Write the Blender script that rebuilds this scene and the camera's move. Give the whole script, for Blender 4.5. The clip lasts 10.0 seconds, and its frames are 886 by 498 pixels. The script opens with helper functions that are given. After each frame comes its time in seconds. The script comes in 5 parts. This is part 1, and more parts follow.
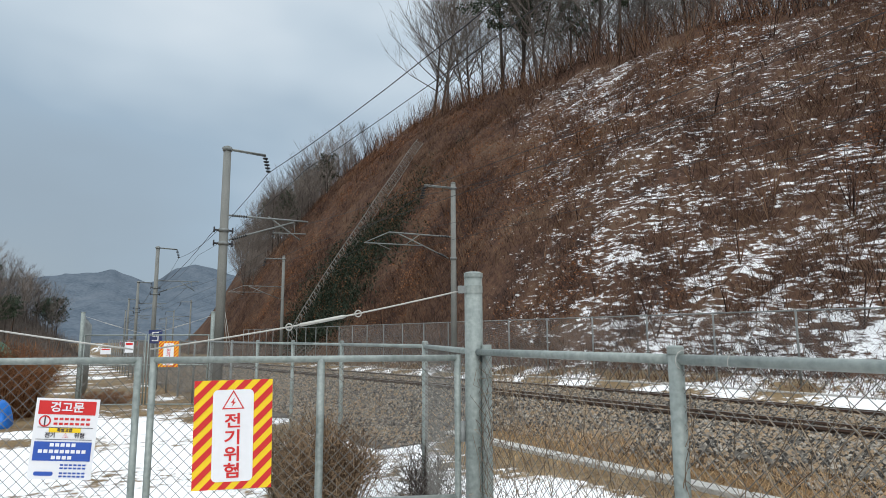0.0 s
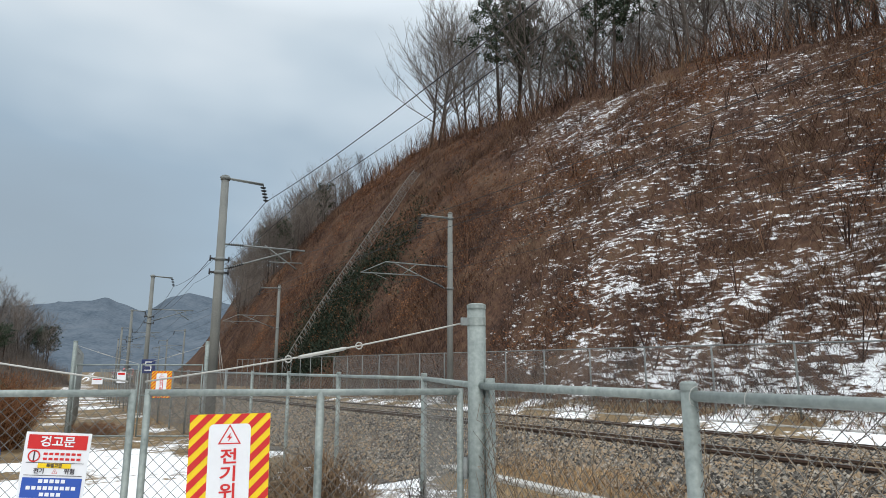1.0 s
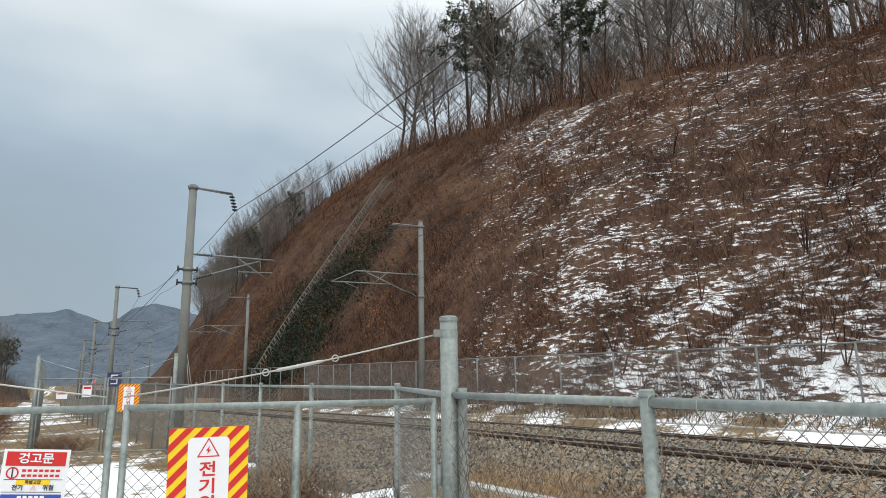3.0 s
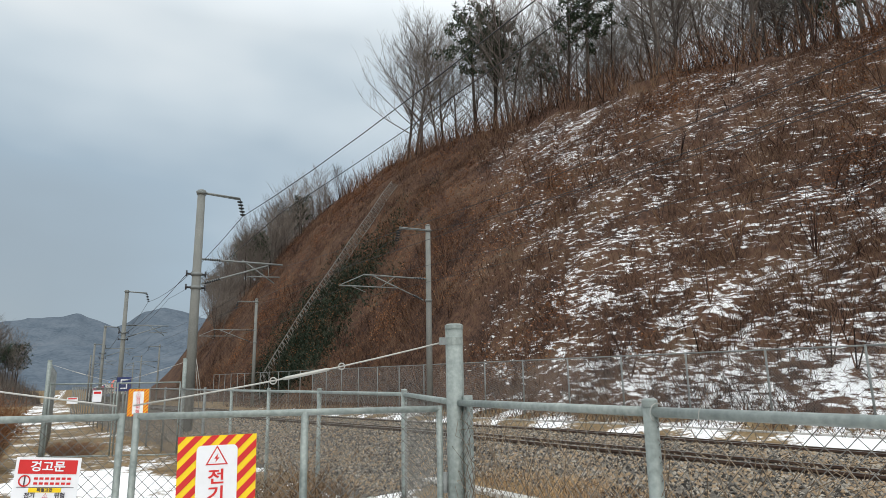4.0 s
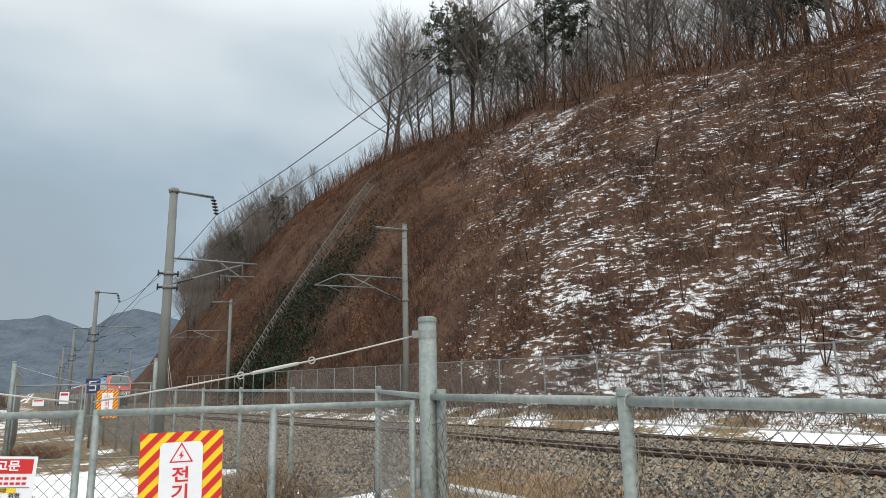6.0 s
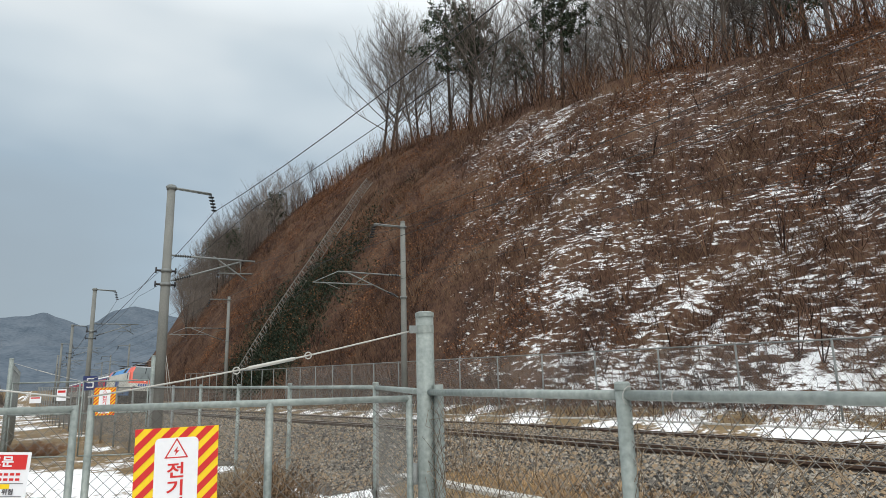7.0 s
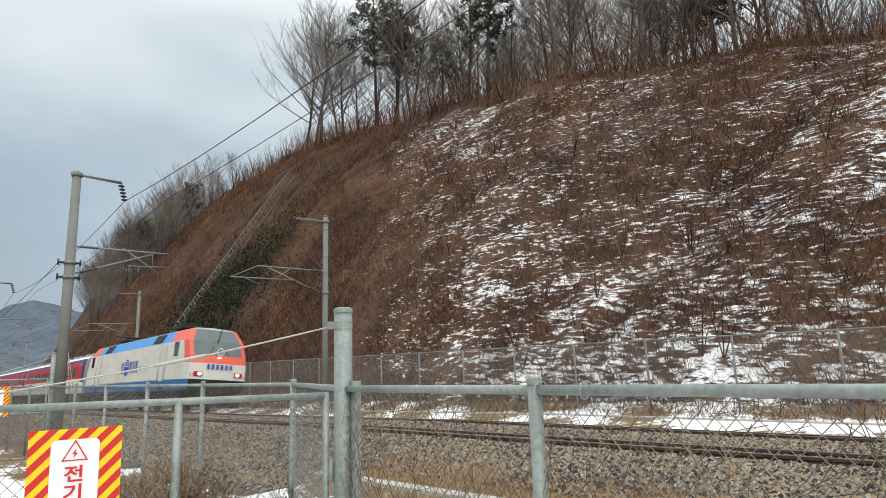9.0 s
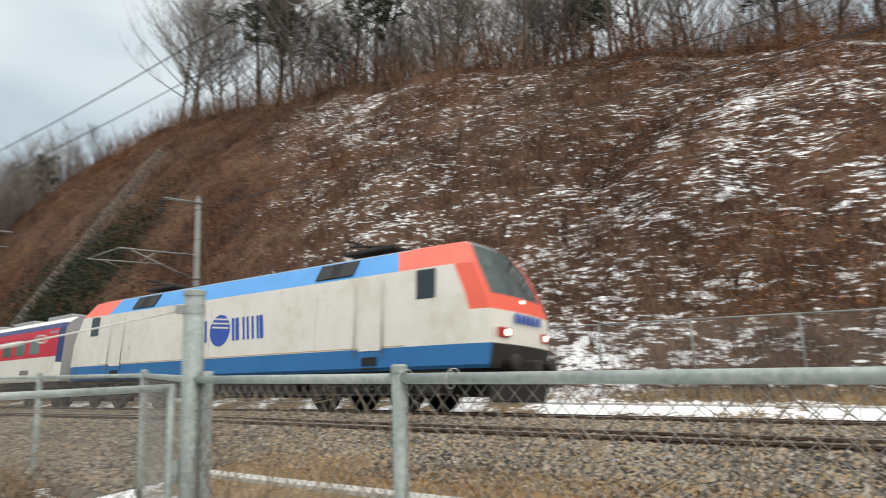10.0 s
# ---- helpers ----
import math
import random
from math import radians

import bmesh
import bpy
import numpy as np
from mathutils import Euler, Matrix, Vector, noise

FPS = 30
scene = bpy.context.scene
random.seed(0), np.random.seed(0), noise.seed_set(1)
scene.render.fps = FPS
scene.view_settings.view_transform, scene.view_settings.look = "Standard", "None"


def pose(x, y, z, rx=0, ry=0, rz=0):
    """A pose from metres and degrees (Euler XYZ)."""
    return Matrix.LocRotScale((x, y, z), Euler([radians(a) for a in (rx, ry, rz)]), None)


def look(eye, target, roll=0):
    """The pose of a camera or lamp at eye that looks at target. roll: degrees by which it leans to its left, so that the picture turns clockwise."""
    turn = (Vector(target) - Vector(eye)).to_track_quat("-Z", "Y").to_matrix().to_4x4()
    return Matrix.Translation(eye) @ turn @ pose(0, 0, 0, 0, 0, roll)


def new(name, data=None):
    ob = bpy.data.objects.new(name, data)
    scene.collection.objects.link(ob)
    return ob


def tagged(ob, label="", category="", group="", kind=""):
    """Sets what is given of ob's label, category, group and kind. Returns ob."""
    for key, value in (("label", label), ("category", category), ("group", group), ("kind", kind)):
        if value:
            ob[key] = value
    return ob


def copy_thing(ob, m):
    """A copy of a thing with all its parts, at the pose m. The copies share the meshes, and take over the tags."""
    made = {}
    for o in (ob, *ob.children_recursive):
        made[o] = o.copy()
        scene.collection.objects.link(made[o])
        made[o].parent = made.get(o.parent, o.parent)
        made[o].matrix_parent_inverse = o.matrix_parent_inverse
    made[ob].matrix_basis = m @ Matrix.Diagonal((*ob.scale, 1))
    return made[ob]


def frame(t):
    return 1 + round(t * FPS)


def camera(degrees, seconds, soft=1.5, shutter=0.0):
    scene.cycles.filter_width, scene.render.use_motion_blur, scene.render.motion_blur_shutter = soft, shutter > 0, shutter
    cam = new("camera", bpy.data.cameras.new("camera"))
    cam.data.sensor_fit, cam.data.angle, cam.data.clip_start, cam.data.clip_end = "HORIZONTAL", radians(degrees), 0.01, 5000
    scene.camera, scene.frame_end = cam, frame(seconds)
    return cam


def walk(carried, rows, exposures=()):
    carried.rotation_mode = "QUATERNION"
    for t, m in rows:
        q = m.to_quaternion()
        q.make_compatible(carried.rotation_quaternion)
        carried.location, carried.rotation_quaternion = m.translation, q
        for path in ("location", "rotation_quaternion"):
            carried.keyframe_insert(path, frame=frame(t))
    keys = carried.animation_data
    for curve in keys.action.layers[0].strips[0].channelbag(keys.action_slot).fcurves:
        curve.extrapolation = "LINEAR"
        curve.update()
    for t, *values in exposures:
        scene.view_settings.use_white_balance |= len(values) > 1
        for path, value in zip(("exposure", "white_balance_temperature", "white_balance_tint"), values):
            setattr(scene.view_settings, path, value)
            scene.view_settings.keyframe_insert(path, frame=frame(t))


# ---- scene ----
# ---------------------------------------------------------------- camera
cam = camera(70.0, 10.0, soft=0.82, shutter=0.35)
# seconds, eye x, y, z, yaw, pitch, roll
PATH = [
    (0, -0.000, 0.000, 1.650, -30.000, 8.000, -0.200),
    (0.5, 0.026, -0.006, 1.660, -29.800, 9.490, -0.090),
    (1, -0.009, 0.056, 1.662, -30.370, 10.710, 0.080),
    (1.5, -0.030, 0.032, 1.646, -33.220, 11.040, -0.430),
    (2, -0.046, -0.019, 1.644, -33.700, 11.170, -0.650),
    (2.5, -0.072, -0.033, 1.658, -33.530, 11.230, -0.740),
    (4, -0.091, -0.083, 1.699, -32.400, 11.650, -0.980),
    (4.5, -0.078, -0.080, 1.703, -32.720, 11.730, -0.970),
    (5, -0.075, -0.078, 1.699, -33.540, 11.790, -1.090),
    (5.5, -0.055, -0.058, 1.679, -34.230, 11.770, -1.210),
    (7, -0.019, -0.019, 1.653, -34.660, 11.420, -1.400),
    (7.5, -0.001, -0.009, 1.650, -34.800, 11.030, -1.360),
    (8, 0.029, 0.020, 1.652, -37.630, 10.870, -1.320),
    (8.5, 0.013, -0.010, 1.653, -40.360, 10.890, -1.600),
    (9, -0.007, -0.036, 1.652, -41.640, 10.900, -1.770),
    (9.5, 0.032, -0.025, 1.650, -43.580, 10.480, -1.790),
    (9.7, 0.070, -0.003, 1.649, -45.929, 10.226, -1.882),
    (9.8, 0.097, 0.012, 1.648, -47.582, 10.048, -1.946),
    (9.9, 0.134, 0.033, 1.647, -49.844, 9.803, -2.035),
    (10, 0.173, 0.055, 1.646, -52.280, 9.540, -2.130),
]


def eye_pose(x, y, z, yaw, pitch, roll):
    p, q = radians(pitch), radians(yaw)
    ahead = Vector((-math.sin(q) * math.cos(p), math.cos(q) * math.cos(p), math.sin(p)))
    eye = Vector((x, y, z))
    return look(eye, eye + ahead, roll)


walk(cam, [(t, eye_pose(*row)) for t, *row in PATH], exposures=[(0.0, 0.02, 6450, 9), (2.0, 0.06, 6600, 9), (7.5, 0.08, 6750, 9), (9.0, 0.2, 6850, 9), (10.0, 0.32, 7050, 10)])

# ---------------------------------------------------------------- world and light
world = bpy.data.worlds.new("overcast_sky")
scene.world = world
world.use_nodes = True
wn, wl = world.node_tree.nodes, world.node_tree.links
wn.clear()
SUN_UP, SUN_TURN = 34.0, 205.0
sky = wn.new("ShaderNodeTexSky")
sky.sky_type, sky.sun_disc = "NISHITA", False
sky.sun_elevation, sky.sun_rotation = radians(SUN_UP), radians(SUN_TURN)
sky.air_density, sky.dust_density = 1.0, 2.0
coord = wn.new("ShaderNodeTexCoord")
stretch = wn.new("ShaderNodeMapping")
stretch.inputs["Scale"].default_value = (1.0, 1.0, 2.2)
stretch.inputs["Rotation"].default_value = (0.3, 0.1, 0.5)
cloud = wn.new("ShaderNodeTexNoise")
cloud.inputs["Scale"].default_value, cloud.inputs["Detail"].default_value, cloud.inputs["Roughness"].default_value = 1.3, 4.0, 0.48
high = wn.new("ShaderNodeSeparateXYZ")
# the cloud deck: pale at the skyline, slate blue above it, bright towards the zenith
level = wn.new("ShaderNodeMath")
level.operation = "MULTIPLY_ADD"
level.inputs[1].default_value = 0.68
tone = wn.new("ShaderNodeValToRGB")
for at, c in ((0.10, (4.4, 4.9, 5.3)), (0.27, (3.75, 4.65, 5.55)), (0.40, (4.2, 5.4, 6.6)), (0.53, (6.5, 7.6, 8.6)), (0.66, (9.2, 9.9, 10.5))):
    e = tone.color_ramp.elements.new(at)
    e.color = (*c, 1)
tone.color_ramp.elements.remove(tone.color_ramp.elements[0])
tone.color_ramp.elements.remove(tone.color_ramp.elements[-1])
blend = wn.new("ShaderNodeMixRGB")
blend.inputs[0].default_value = 0.94
back = wn.new("ShaderNodeBackground")
back.inputs["Strength"].default_value = 0.088
wout = wn.new("ShaderNodeOutputWorld")
wl.new(coord.outputs["Generated"], stretch.inputs["Vector"])
wl.new(stretch.outputs["Vector"], cloud.inputs["Vector"])
wl.new(coord.outputs["Generated"], high.inputs[0])
wl.new(cloud.outputs["Fac"], level.inputs[0])
wl.new(high.outputs["Z"], level.inputs[2])
shift = wn.new("ShaderNodeMath")
shift.operation = "SUBTRACT"
shift.inputs[1].default_value = 0.18
wl.new(level.outputs[0], shift.inputs[0])
wl.new(shift.outputs[0], tone.inputs["Fac"])
wl.new(sky.outputs["Color"], blend.inputs[1])
wl.new(tone.outputs["Color"], blend.inputs[2])
# an overcast sky is brightest overhead
lift = wn.new("ShaderNodeMapRange")
lift.inputs["From Min"].default_value, lift.inputs["From Max"].default_value = 0.5, 0.95
lift.inputs["To Min"].default_value, lift.inputs["To Max"].default_value = 1.0, 2.6
wl.new(high.outputs["Z"], lift.inputs["Value"])
over = wn.new("ShaderNodeVectorMath")
over.operation = "SCALE"
wl.new(blend.outputs[0], over.inputs[0])
wl.new(lift.outputs[0], over.inputs["Scale"])
wl.new(over.outputs[0], back.inputs["Color"])
wl.new(back.outputs[0], wout.inputs["Surface"])

sun_data = bpy.data.lights.new("sun", "SUN")
sun_data.energy, sun_data.angle, sun_data.color = 1.0, radians(25), (1.0, 0.96, 0.9)
sun = new("sun", sun_data)
sd = Vector((math.sin(radians(SUN_TURN)), math.cos(radians(SUN_TURN)), math.tan(radians(SUN_UP))))
sun.matrix_world = look(sd * 60, (0, 0, 0))


# ---------------------------------------------------------------- materials
def mat(name, colors, rough=0.8, metal=0.0, scale=6.0, bump=0.2, fine=60.0, island=0.0, per_object=0.0, spec=0.3):
    """Two scales of noise move the colour between the given ones; bump gives fine relief."""
    m = bpy.data.materials.new(name)
    m.use_nodes = True
    n, l = m.node_tree.nodes, m.node_tree.links
    b = n["Principled BSDF"]
    b.inputs["Roughness"].default_value, b.inputs["Metallic"].default_value = rough, metal
    b.inputs["Specular IOR Level"].default_value = spec
    geo = n.new("ShaderNodeTexCoord")
    big, small = n.new("ShaderNodeTexNoise"), n.new("ShaderNodeTexNoise")
    big.inputs["Scale"].default_value, big.inputs["Detail"].default_value = scale, 4
    small.inputs["Scale"].default_value, small.inputs["Detail"].default_value = fine, 3
    mix = n.new("ShaderNodeMath")
    mix.operation = "MULTIPLY_ADD"
    mix.inputs[1].default_value = 0.45
    half = n.new("ShaderNodeMath")
    half.operation = "MULTIPLY"
    half.inputs[1].default_value = 0.55
    ramp = n.new("ShaderNodeValToRGB")
    els = ramp.color_ramp.elements
    while len(els) < len(colors):
        els.new(0.5)
    for k, c in enumerate(colors):
        els[k].position = 0.3 + 0.4 * k / max(1, len(colors) - 1)
        els[k].color = (*c, 1)
    l.new(geo.outputs["Object"], big.inputs["Vector"])
    l.new(geo.outputs["Object"], small.inputs["Vector"])
    l.new(big.outputs["Fac"], half.inputs[0])
    l.new(small.outputs["Fac"], mix.inputs[0])
    l.new(half.outputs[0], mix.inputs[2])
    value = mix.outputs[0]
    if island or per_object:
        src = n.new("ShaderNodeNewGeometry").outputs["Random Per Island"] if island else n.new("ShaderNodeObjectInfo").outputs["Random"]
        add = n.new("ShaderNodeMath")
        add.operation = "MULTIPLY_ADD"
        add.inputs[1].default_value = island or per_object
        shift = n.new("ShaderNodeMath")
        shift.operation = "SUBTRACT"
        shift.inputs[1].default_value = 0.5 * (island or per_object)
        l.new(src, add.inputs[0])
        l.new(value, add.inputs[2])
        l.new(add.outputs[0], shift.inputs[0])
        value = shift.outputs[0]
    l.new(value, ramp.inputs["Fac"])
    l.new(ramp.outputs["Color"], b.inputs["Base Color"])
    if bump:
        bp = n.new("ShaderNodeBump")
        bp.inputs["Strength"].default_value, bp.inputs["Distance"].default_value = bump, 0.02
        l.new(small.outputs["Fac"], bp.inputs["Height"])
        l.new(bp.outputs["Normal"], b.inputs["Normal"])
    return m


def two_cover(name, ground, snow=((0.76, 0.77, 0.79), (0.88, 0.88, 0.88)), edge=9.0, scale=1.2, fine=14.0, grain=(1, 1, 1), weight=0.7, tilt=0.0):
    """Bare ground with snow lying where the mesh's own snow attribute says."""
    m = mat(name, ground, rough=0.95, scale=scale, fine=fine, bump=0.9, spec=0.1)
    n, l = m.node_tree.nodes, m.node_tree.links
    b = n["Principled BSDF"]
    base = b.inputs["Base Color"].links[0].from_socket
    at = n.new("ShaderNodeAttribute")
    at.attribute_name = "snow"
    geo = n.new("ShaderNodeTexCoord")
    frayed = n.new("ShaderNodeTexNoise")
    frayed.inputs["Scale"].default_value, frayed.inputs["Detail"].default_value, frayed.inputs["Roughness"].default_value = edge, 5, 0.7
    drift = n.new("ShaderNodeMapping")
    drift.inputs["Scale"].default_value = grain
    drift.inputs["Rotation"].default_value = (radians(tilt), 0, 0)
    l.new(geo.outputs["Object"], drift.inputs["Vector"])
    l.new(drift.outputs["Vector"], frayed.inputs["Vector"])
    add = n.new("ShaderNodeMath")
    add.operation = "MULTIPLY_ADD"
    add.inputs[1].default_value = weight
    l.new(frayed.outputs["Fac"], add.inputs[0])
    l.new(at.outputs["Fac"], add.inputs[2])
    cut = n.new("ShaderNodeMapRange")
    cut.inputs["From Min"].default_value, cut.inputs["From Max"].default_value = 0.82, 0.91
    l.new(add.outputs[0], cut.inputs["Value"])
    white = n.new("ShaderNodeValToRGB")
    white.color_ramp.elements[0].color = (*snow[0], 1)
    white.color_ramp.elements[1].color = (*snow[1], 1)
    l.new(frayed.outputs["Fac"], white.inputs["Fac"])
    mixc = n.new("ShaderNodeMixRGB")
    l.new(cut.outputs[0], mixc.inputs[0])
    l.new(base, mixc.inputs[1])
    l.new(white.outputs["Color"], mixc.inputs[2])
    l.new(mixc.outputs[0], b.inputs["Base Color"])
    return m


def plain(name, c, rough=0.5, metal=0.0, spread=0.12, scale=3.0, bump=0.05, spec=0.4):
    lo = tuple(v * (1 - spread) for v in c)
    hi = tuple(min(1.0, v * (1 + spread)) for v in c)
    return mat(name, (lo, c, hi), rough, metal, scale, bump, 40.0, spec=spec)


def glow(name, c, strength):
    m = bpy.data.materials.new(name)
    m.use_nodes = True
    b = m.node_tree.nodes["Principled BSDF"]
    b.inputs["Base Color"].default_value = (*c, 1)
    b.inputs["Emission Color"].default_value = (*c, 1)
    b.inputs["Emission Strength"].default_value = strength
    return m


M_HILL = two_cover("hill_litter", ((0.016, 0.011, 0.01), (0.05, 0.029, 0.022), (0.092, 0.051, 0.034), (0.12, 0.072, 0.046), (0.115, 0.088, 0.064)), edge=3.2, scale=0.3, fine=3.6, grain=(1.6, 0.5, 1.6), weight=1.2, tilt=24.0)
M_GROUND = two_cover("verge_ground", ((0.08, 0.055, 0.034), (0.18, 0.125, 0.07), (0.3, 0.215, 0.12)), edge=5.0)
# bed colour darkened to stand in for shaded gaps between the stones
M_BALLAST_BED = mat("ballast_bed", ((0.02, 0.018, 0.016), (0.09, 0.078, 0.065), (0.22, 0.19, 0.155)), 0.95, scale=2.0, fine=26.0, bump=1.0)
M_STONE = mat("ballast_stone", ((0.035, 0.031, 0.027), (0.12, 0.105, 0.09), (0.24, 0.215, 0.18), (0.36, 0.325, 0.275), (0.28, 0.2, 0.125)), 0.95, scale=0.8, fine=12.0, bump=0.3, island=0.85)
M_CONCRETE = mat("weathered_concrete", ((0.26, 0.25, 0.23), (0.4, 0.39, 0.36), (0.5, 0.48, 0.45)), 0.9, scale=1.5, fine=30.0, bump=0.4)
M_POLE = mat("pole_concrete", ((0.15, 0.155, 0.15), (0.21, 0.215, 0.2), (0.27, 0.27, 0.25)), 0.85, scale=0.8, fine=25.0, bump=0.3)
M_GALV = mat("galvanised_steel", ((0.15, 0.175, 0.165), (0.25, 0.282, 0.265), (0.35, 0.38, 0.355)), 0.55, 0.25, scale=5.0, fine=45.0, bump=0.12, spec=0.4)
M_GALV_OLD = mat("dull_galvanised_steel", ((0.15, 0.165, 0.16), (0.22, 0.235, 0.23), (0.3, 0.31, 0.3)), 0.65, 0.2, scale=6.0, fine=60.0, bump=0.1)
M_STAIR = mat("weathered_stair_steel", ((0.09, 0.08, 0.07), (0.15, 0.14, 0.125), (0.21, 0.2, 0.18)), 0.75, 0.1, scale=3.0, fine=40.0, bump=0.1)
M_WIRE = mat("fence_wire", ((0.1, 0.095, 0.085), (0.16, 0.15, 0.135), (0.23, 0.22, 0.2)), 0.6, 0.3, scale=3.0, fine=40.0, bump=0.0)
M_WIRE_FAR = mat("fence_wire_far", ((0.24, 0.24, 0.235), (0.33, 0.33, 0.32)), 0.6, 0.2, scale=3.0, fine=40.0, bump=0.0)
M_STAY = plain("stay_cable_steel", (0.42, 0.41, 0.38), 0.5, 0.4)
M_CABLE = plain("overhead_cable", (0.05, 0.05, 0.055), 0.6, 0.3)
M_RUST_RAIL = mat("rail_steel", ((0.05, 0.032, 0.024), (0.09, 0.055, 0.04), (0.12, 0.08, 0.06)), 0.7, 0.3, scale=4.0, fine=50.0)
M_RAIL_TOP = plain("polished_rail_head", (0.3, 0.29, 0.28), 0.35, 0.9)
M_BARK = mat("bark", ((0.035, 0.028, 0.024), (0.075, 0.06, 0.052), (0.13, 0.11, 0.095)), 0.95, scale=0.6, fine=8.0, bump=0.5, per_object=0.3)
M_TWIG = mat("bare_twigs", ((0.08, 0.067, 0.059), (0.15, 0.127, 0.111), (0.235, 0.2, 0.175)), 0.95, scale=0.3, fine=4.0, bump=0.0, per_object=0.35)
M_NEEDLE = mat("pine_needles", ((0.018, 0.03, 0.018), (0.045, 0.066, 0.04), (0.075, 0.1, 0.058)), 0.9, scale=0.8, fine=6.0, bump=0.0, island=0.5)
M_SHRUB = mat("dead_shrub_stems", ((0.018, 0.012, 0.011), (0.055, 0.034, 0.028), (0.108, 0.063, 0.045), (0.152, 0.08, 0.051), (0.22, 0.14, 0.09)), 0.95, scale=0.16, fine=1.2, bump=0.0, island=0.45, spec=0.1)
M_LEAF = mat("dead_oak_leaves", ((0.1, 0.04, 0.018), (0.22, 0.088, 0.038), (0.32, 0.15, 0.065)), 0.9, scale=0.3, fine=3.0, bump=0.0, island=0.5, spec=0.1)
M_STRAW = mat("dry_grass", ((0.15, 0.085, 0.043), (0.34, 0.205, 0.105), (0.54, 0.37, 0.2)), 0.95, scale=0.8, fine=6.0, bump=0.0, island=0.6, spec=0.1)
M_VINE = mat("dead_vine", ((0.09, 0.065, 0.045), (0.19, 0.14, 0.095), (0.29, 0.225, 0.16)), 0.95, scale=1.0, fine=8.0, bump=0.0, island=0.5, spec=0.1)
M_THORN = mat("thorn_stems", ((0.08, 0.052, 0.033), (0.18, 0.115, 0.068), (0.29, 0.2, 0.125)), 0.95, scale=2.0, fine=9.0, bump=0.0, island=0.6, spec=0.1)
M_IVY = mat("evergreen_scrub", ((0.012, 0.02, 0.013), (0.028, 0.04, 0.026), (0.05, 0.058, 0.04)), 0.9, scale=0.4, fine=5.0, bump=0.0, island=0.5, spec=0.1)
M_RUSSET = mat("russet_bush", ((0.1, 0.042, 0.02), (0.2, 0.09, 0.042), (0.3, 0.15, 0.075)), 0.95, scale=1.0, fine=7.0, bump=0.0, island=0.5, spec=0.1)
# the air's haze over the distance is mixed into this base colour
M_FAR_HILL = mat("far_wooded_hill_haze_tint", ((0.065, 0.085, 0.108), (0.1, 0.122, 0.148), (0.135, 0.155, 0.18)), 1.0, scale=0.02, fine=0.16, bump=0.0, spec=0.0)
M_MID_HILL = mat("near_wooded_hill", ((0.055, 0.05, 0.045), (0.1, 0.082, 0.07), (0.14, 0.115, 0.095)), 1.0, scale=0.05, fine=0.8, bump=0.6, spec=0.0)
M_WHITE = plain("white_paint", (0.78, 0.77, 0.73), 0.45, scale=1.2, spread=0.07)
M_LOCO_WHITE = mat("dusty_white_paint", ((0.6, 0.56, 0.47), (0.7, 0.68, 0.62), (0.74, 0.73, 0.69)), 0.5, scale=0.5, fine=3.0, bump=0.02)
M_BLUE = plain("blue_paint", (0.024, 0.155, 0.38), 0.45, scale=1.0)
M_SKYBLUE = plain("light_blue_paint", (0.06, 0.28, 0.62), 0.45, scale=1.0)
M_CORAL = plain("coral_red_paint", (0.78, 0.13, 0.085), 0.45, scale=1.0, spread=0.08)
M_RED = plain("carmine_paint", (0.56, 0.02, 0.045), 0.45, scale=1.0)
M_NAVY = plain("navy_paint", (0.035, 0.05, 0.15), 0.45, scale=1.0)
M_GREY = plain("grey_roof_paint", (0.3, 0.31, 0.32), 0.6, scale=1.0)
M_DARK = plain("dark_underframe", (0.028, 0.025, 0.023), 0.8, scale=2.0, spread=0.35)
M_BLACK = plain("black_rubber", (0.012, 0.012, 0.013), 0.6)
M_GLASS = plain("tinted_glass", (0.025, 0.04, 0.045), 0.06, spec=0.6, bump=0.0)
# base grey raised above the other glass to paint in reflected sky
M_SCREEN = plain("windscreen_glass_sky_tint", (0.085, 0.108, 0.108), 0.05, spec=0.7, bump=0.0)
M_PALE_GLASS = plain("pale_green_glass", (0.1, 0.14, 0.12), 0.08, spec=0.6, bump=0.0)
M_LAMP = glow("lit_headlamp", (1.0, 0.86, 0.74), 2.2)
M_LENS = plain("red_lamp_lens", (0.45, 0.03, 0.04), 0.25)
M_SIGN_WHITE = plain("sign_white", (0.8, 0.8, 0.82), 0.4, spread=0.03)
M_SIGN_RED = plain("sign_red", (0.6, 0.025, 0.025), 0.4, spread=0.05)
M_SIGN_YELLOW = plain("sign_yellow", (0.88, 0.6, 0.015), 0.4, spread=0.04)
M_SIGN_BLUE = plain("sign_blue", (0.03, 0.09, 0.4), 0.4, spread=0.05)
M_INK = plain("sign_ink", (0.06, 0.05, 0.06), 0.5)
M_TARP_BLUE = plain("blue_tarpaulin", (0.01, 0.14, 0.5), 0.5, bump=0.3)
M_TARP_GREEN = plain("green_tarpaulin", (0.03, 0.13, 0.09), 0.6, bump=0.3)
M_INSULATOR = plain("insulator_porcelain", (0.04, 0.045, 0.05), 0.25)


# ---------------------------------------------------------------- mesh helpers
def from_arrays(name, verts, faces, material):
    me = bpy.data.meshes.new(name)
    me.from_pydata([tuple(map(float, v)) for v in verts], [], [tuple(map(int, f)) for f in faces])
    me.materials.append(material)
    me.update()
    return me


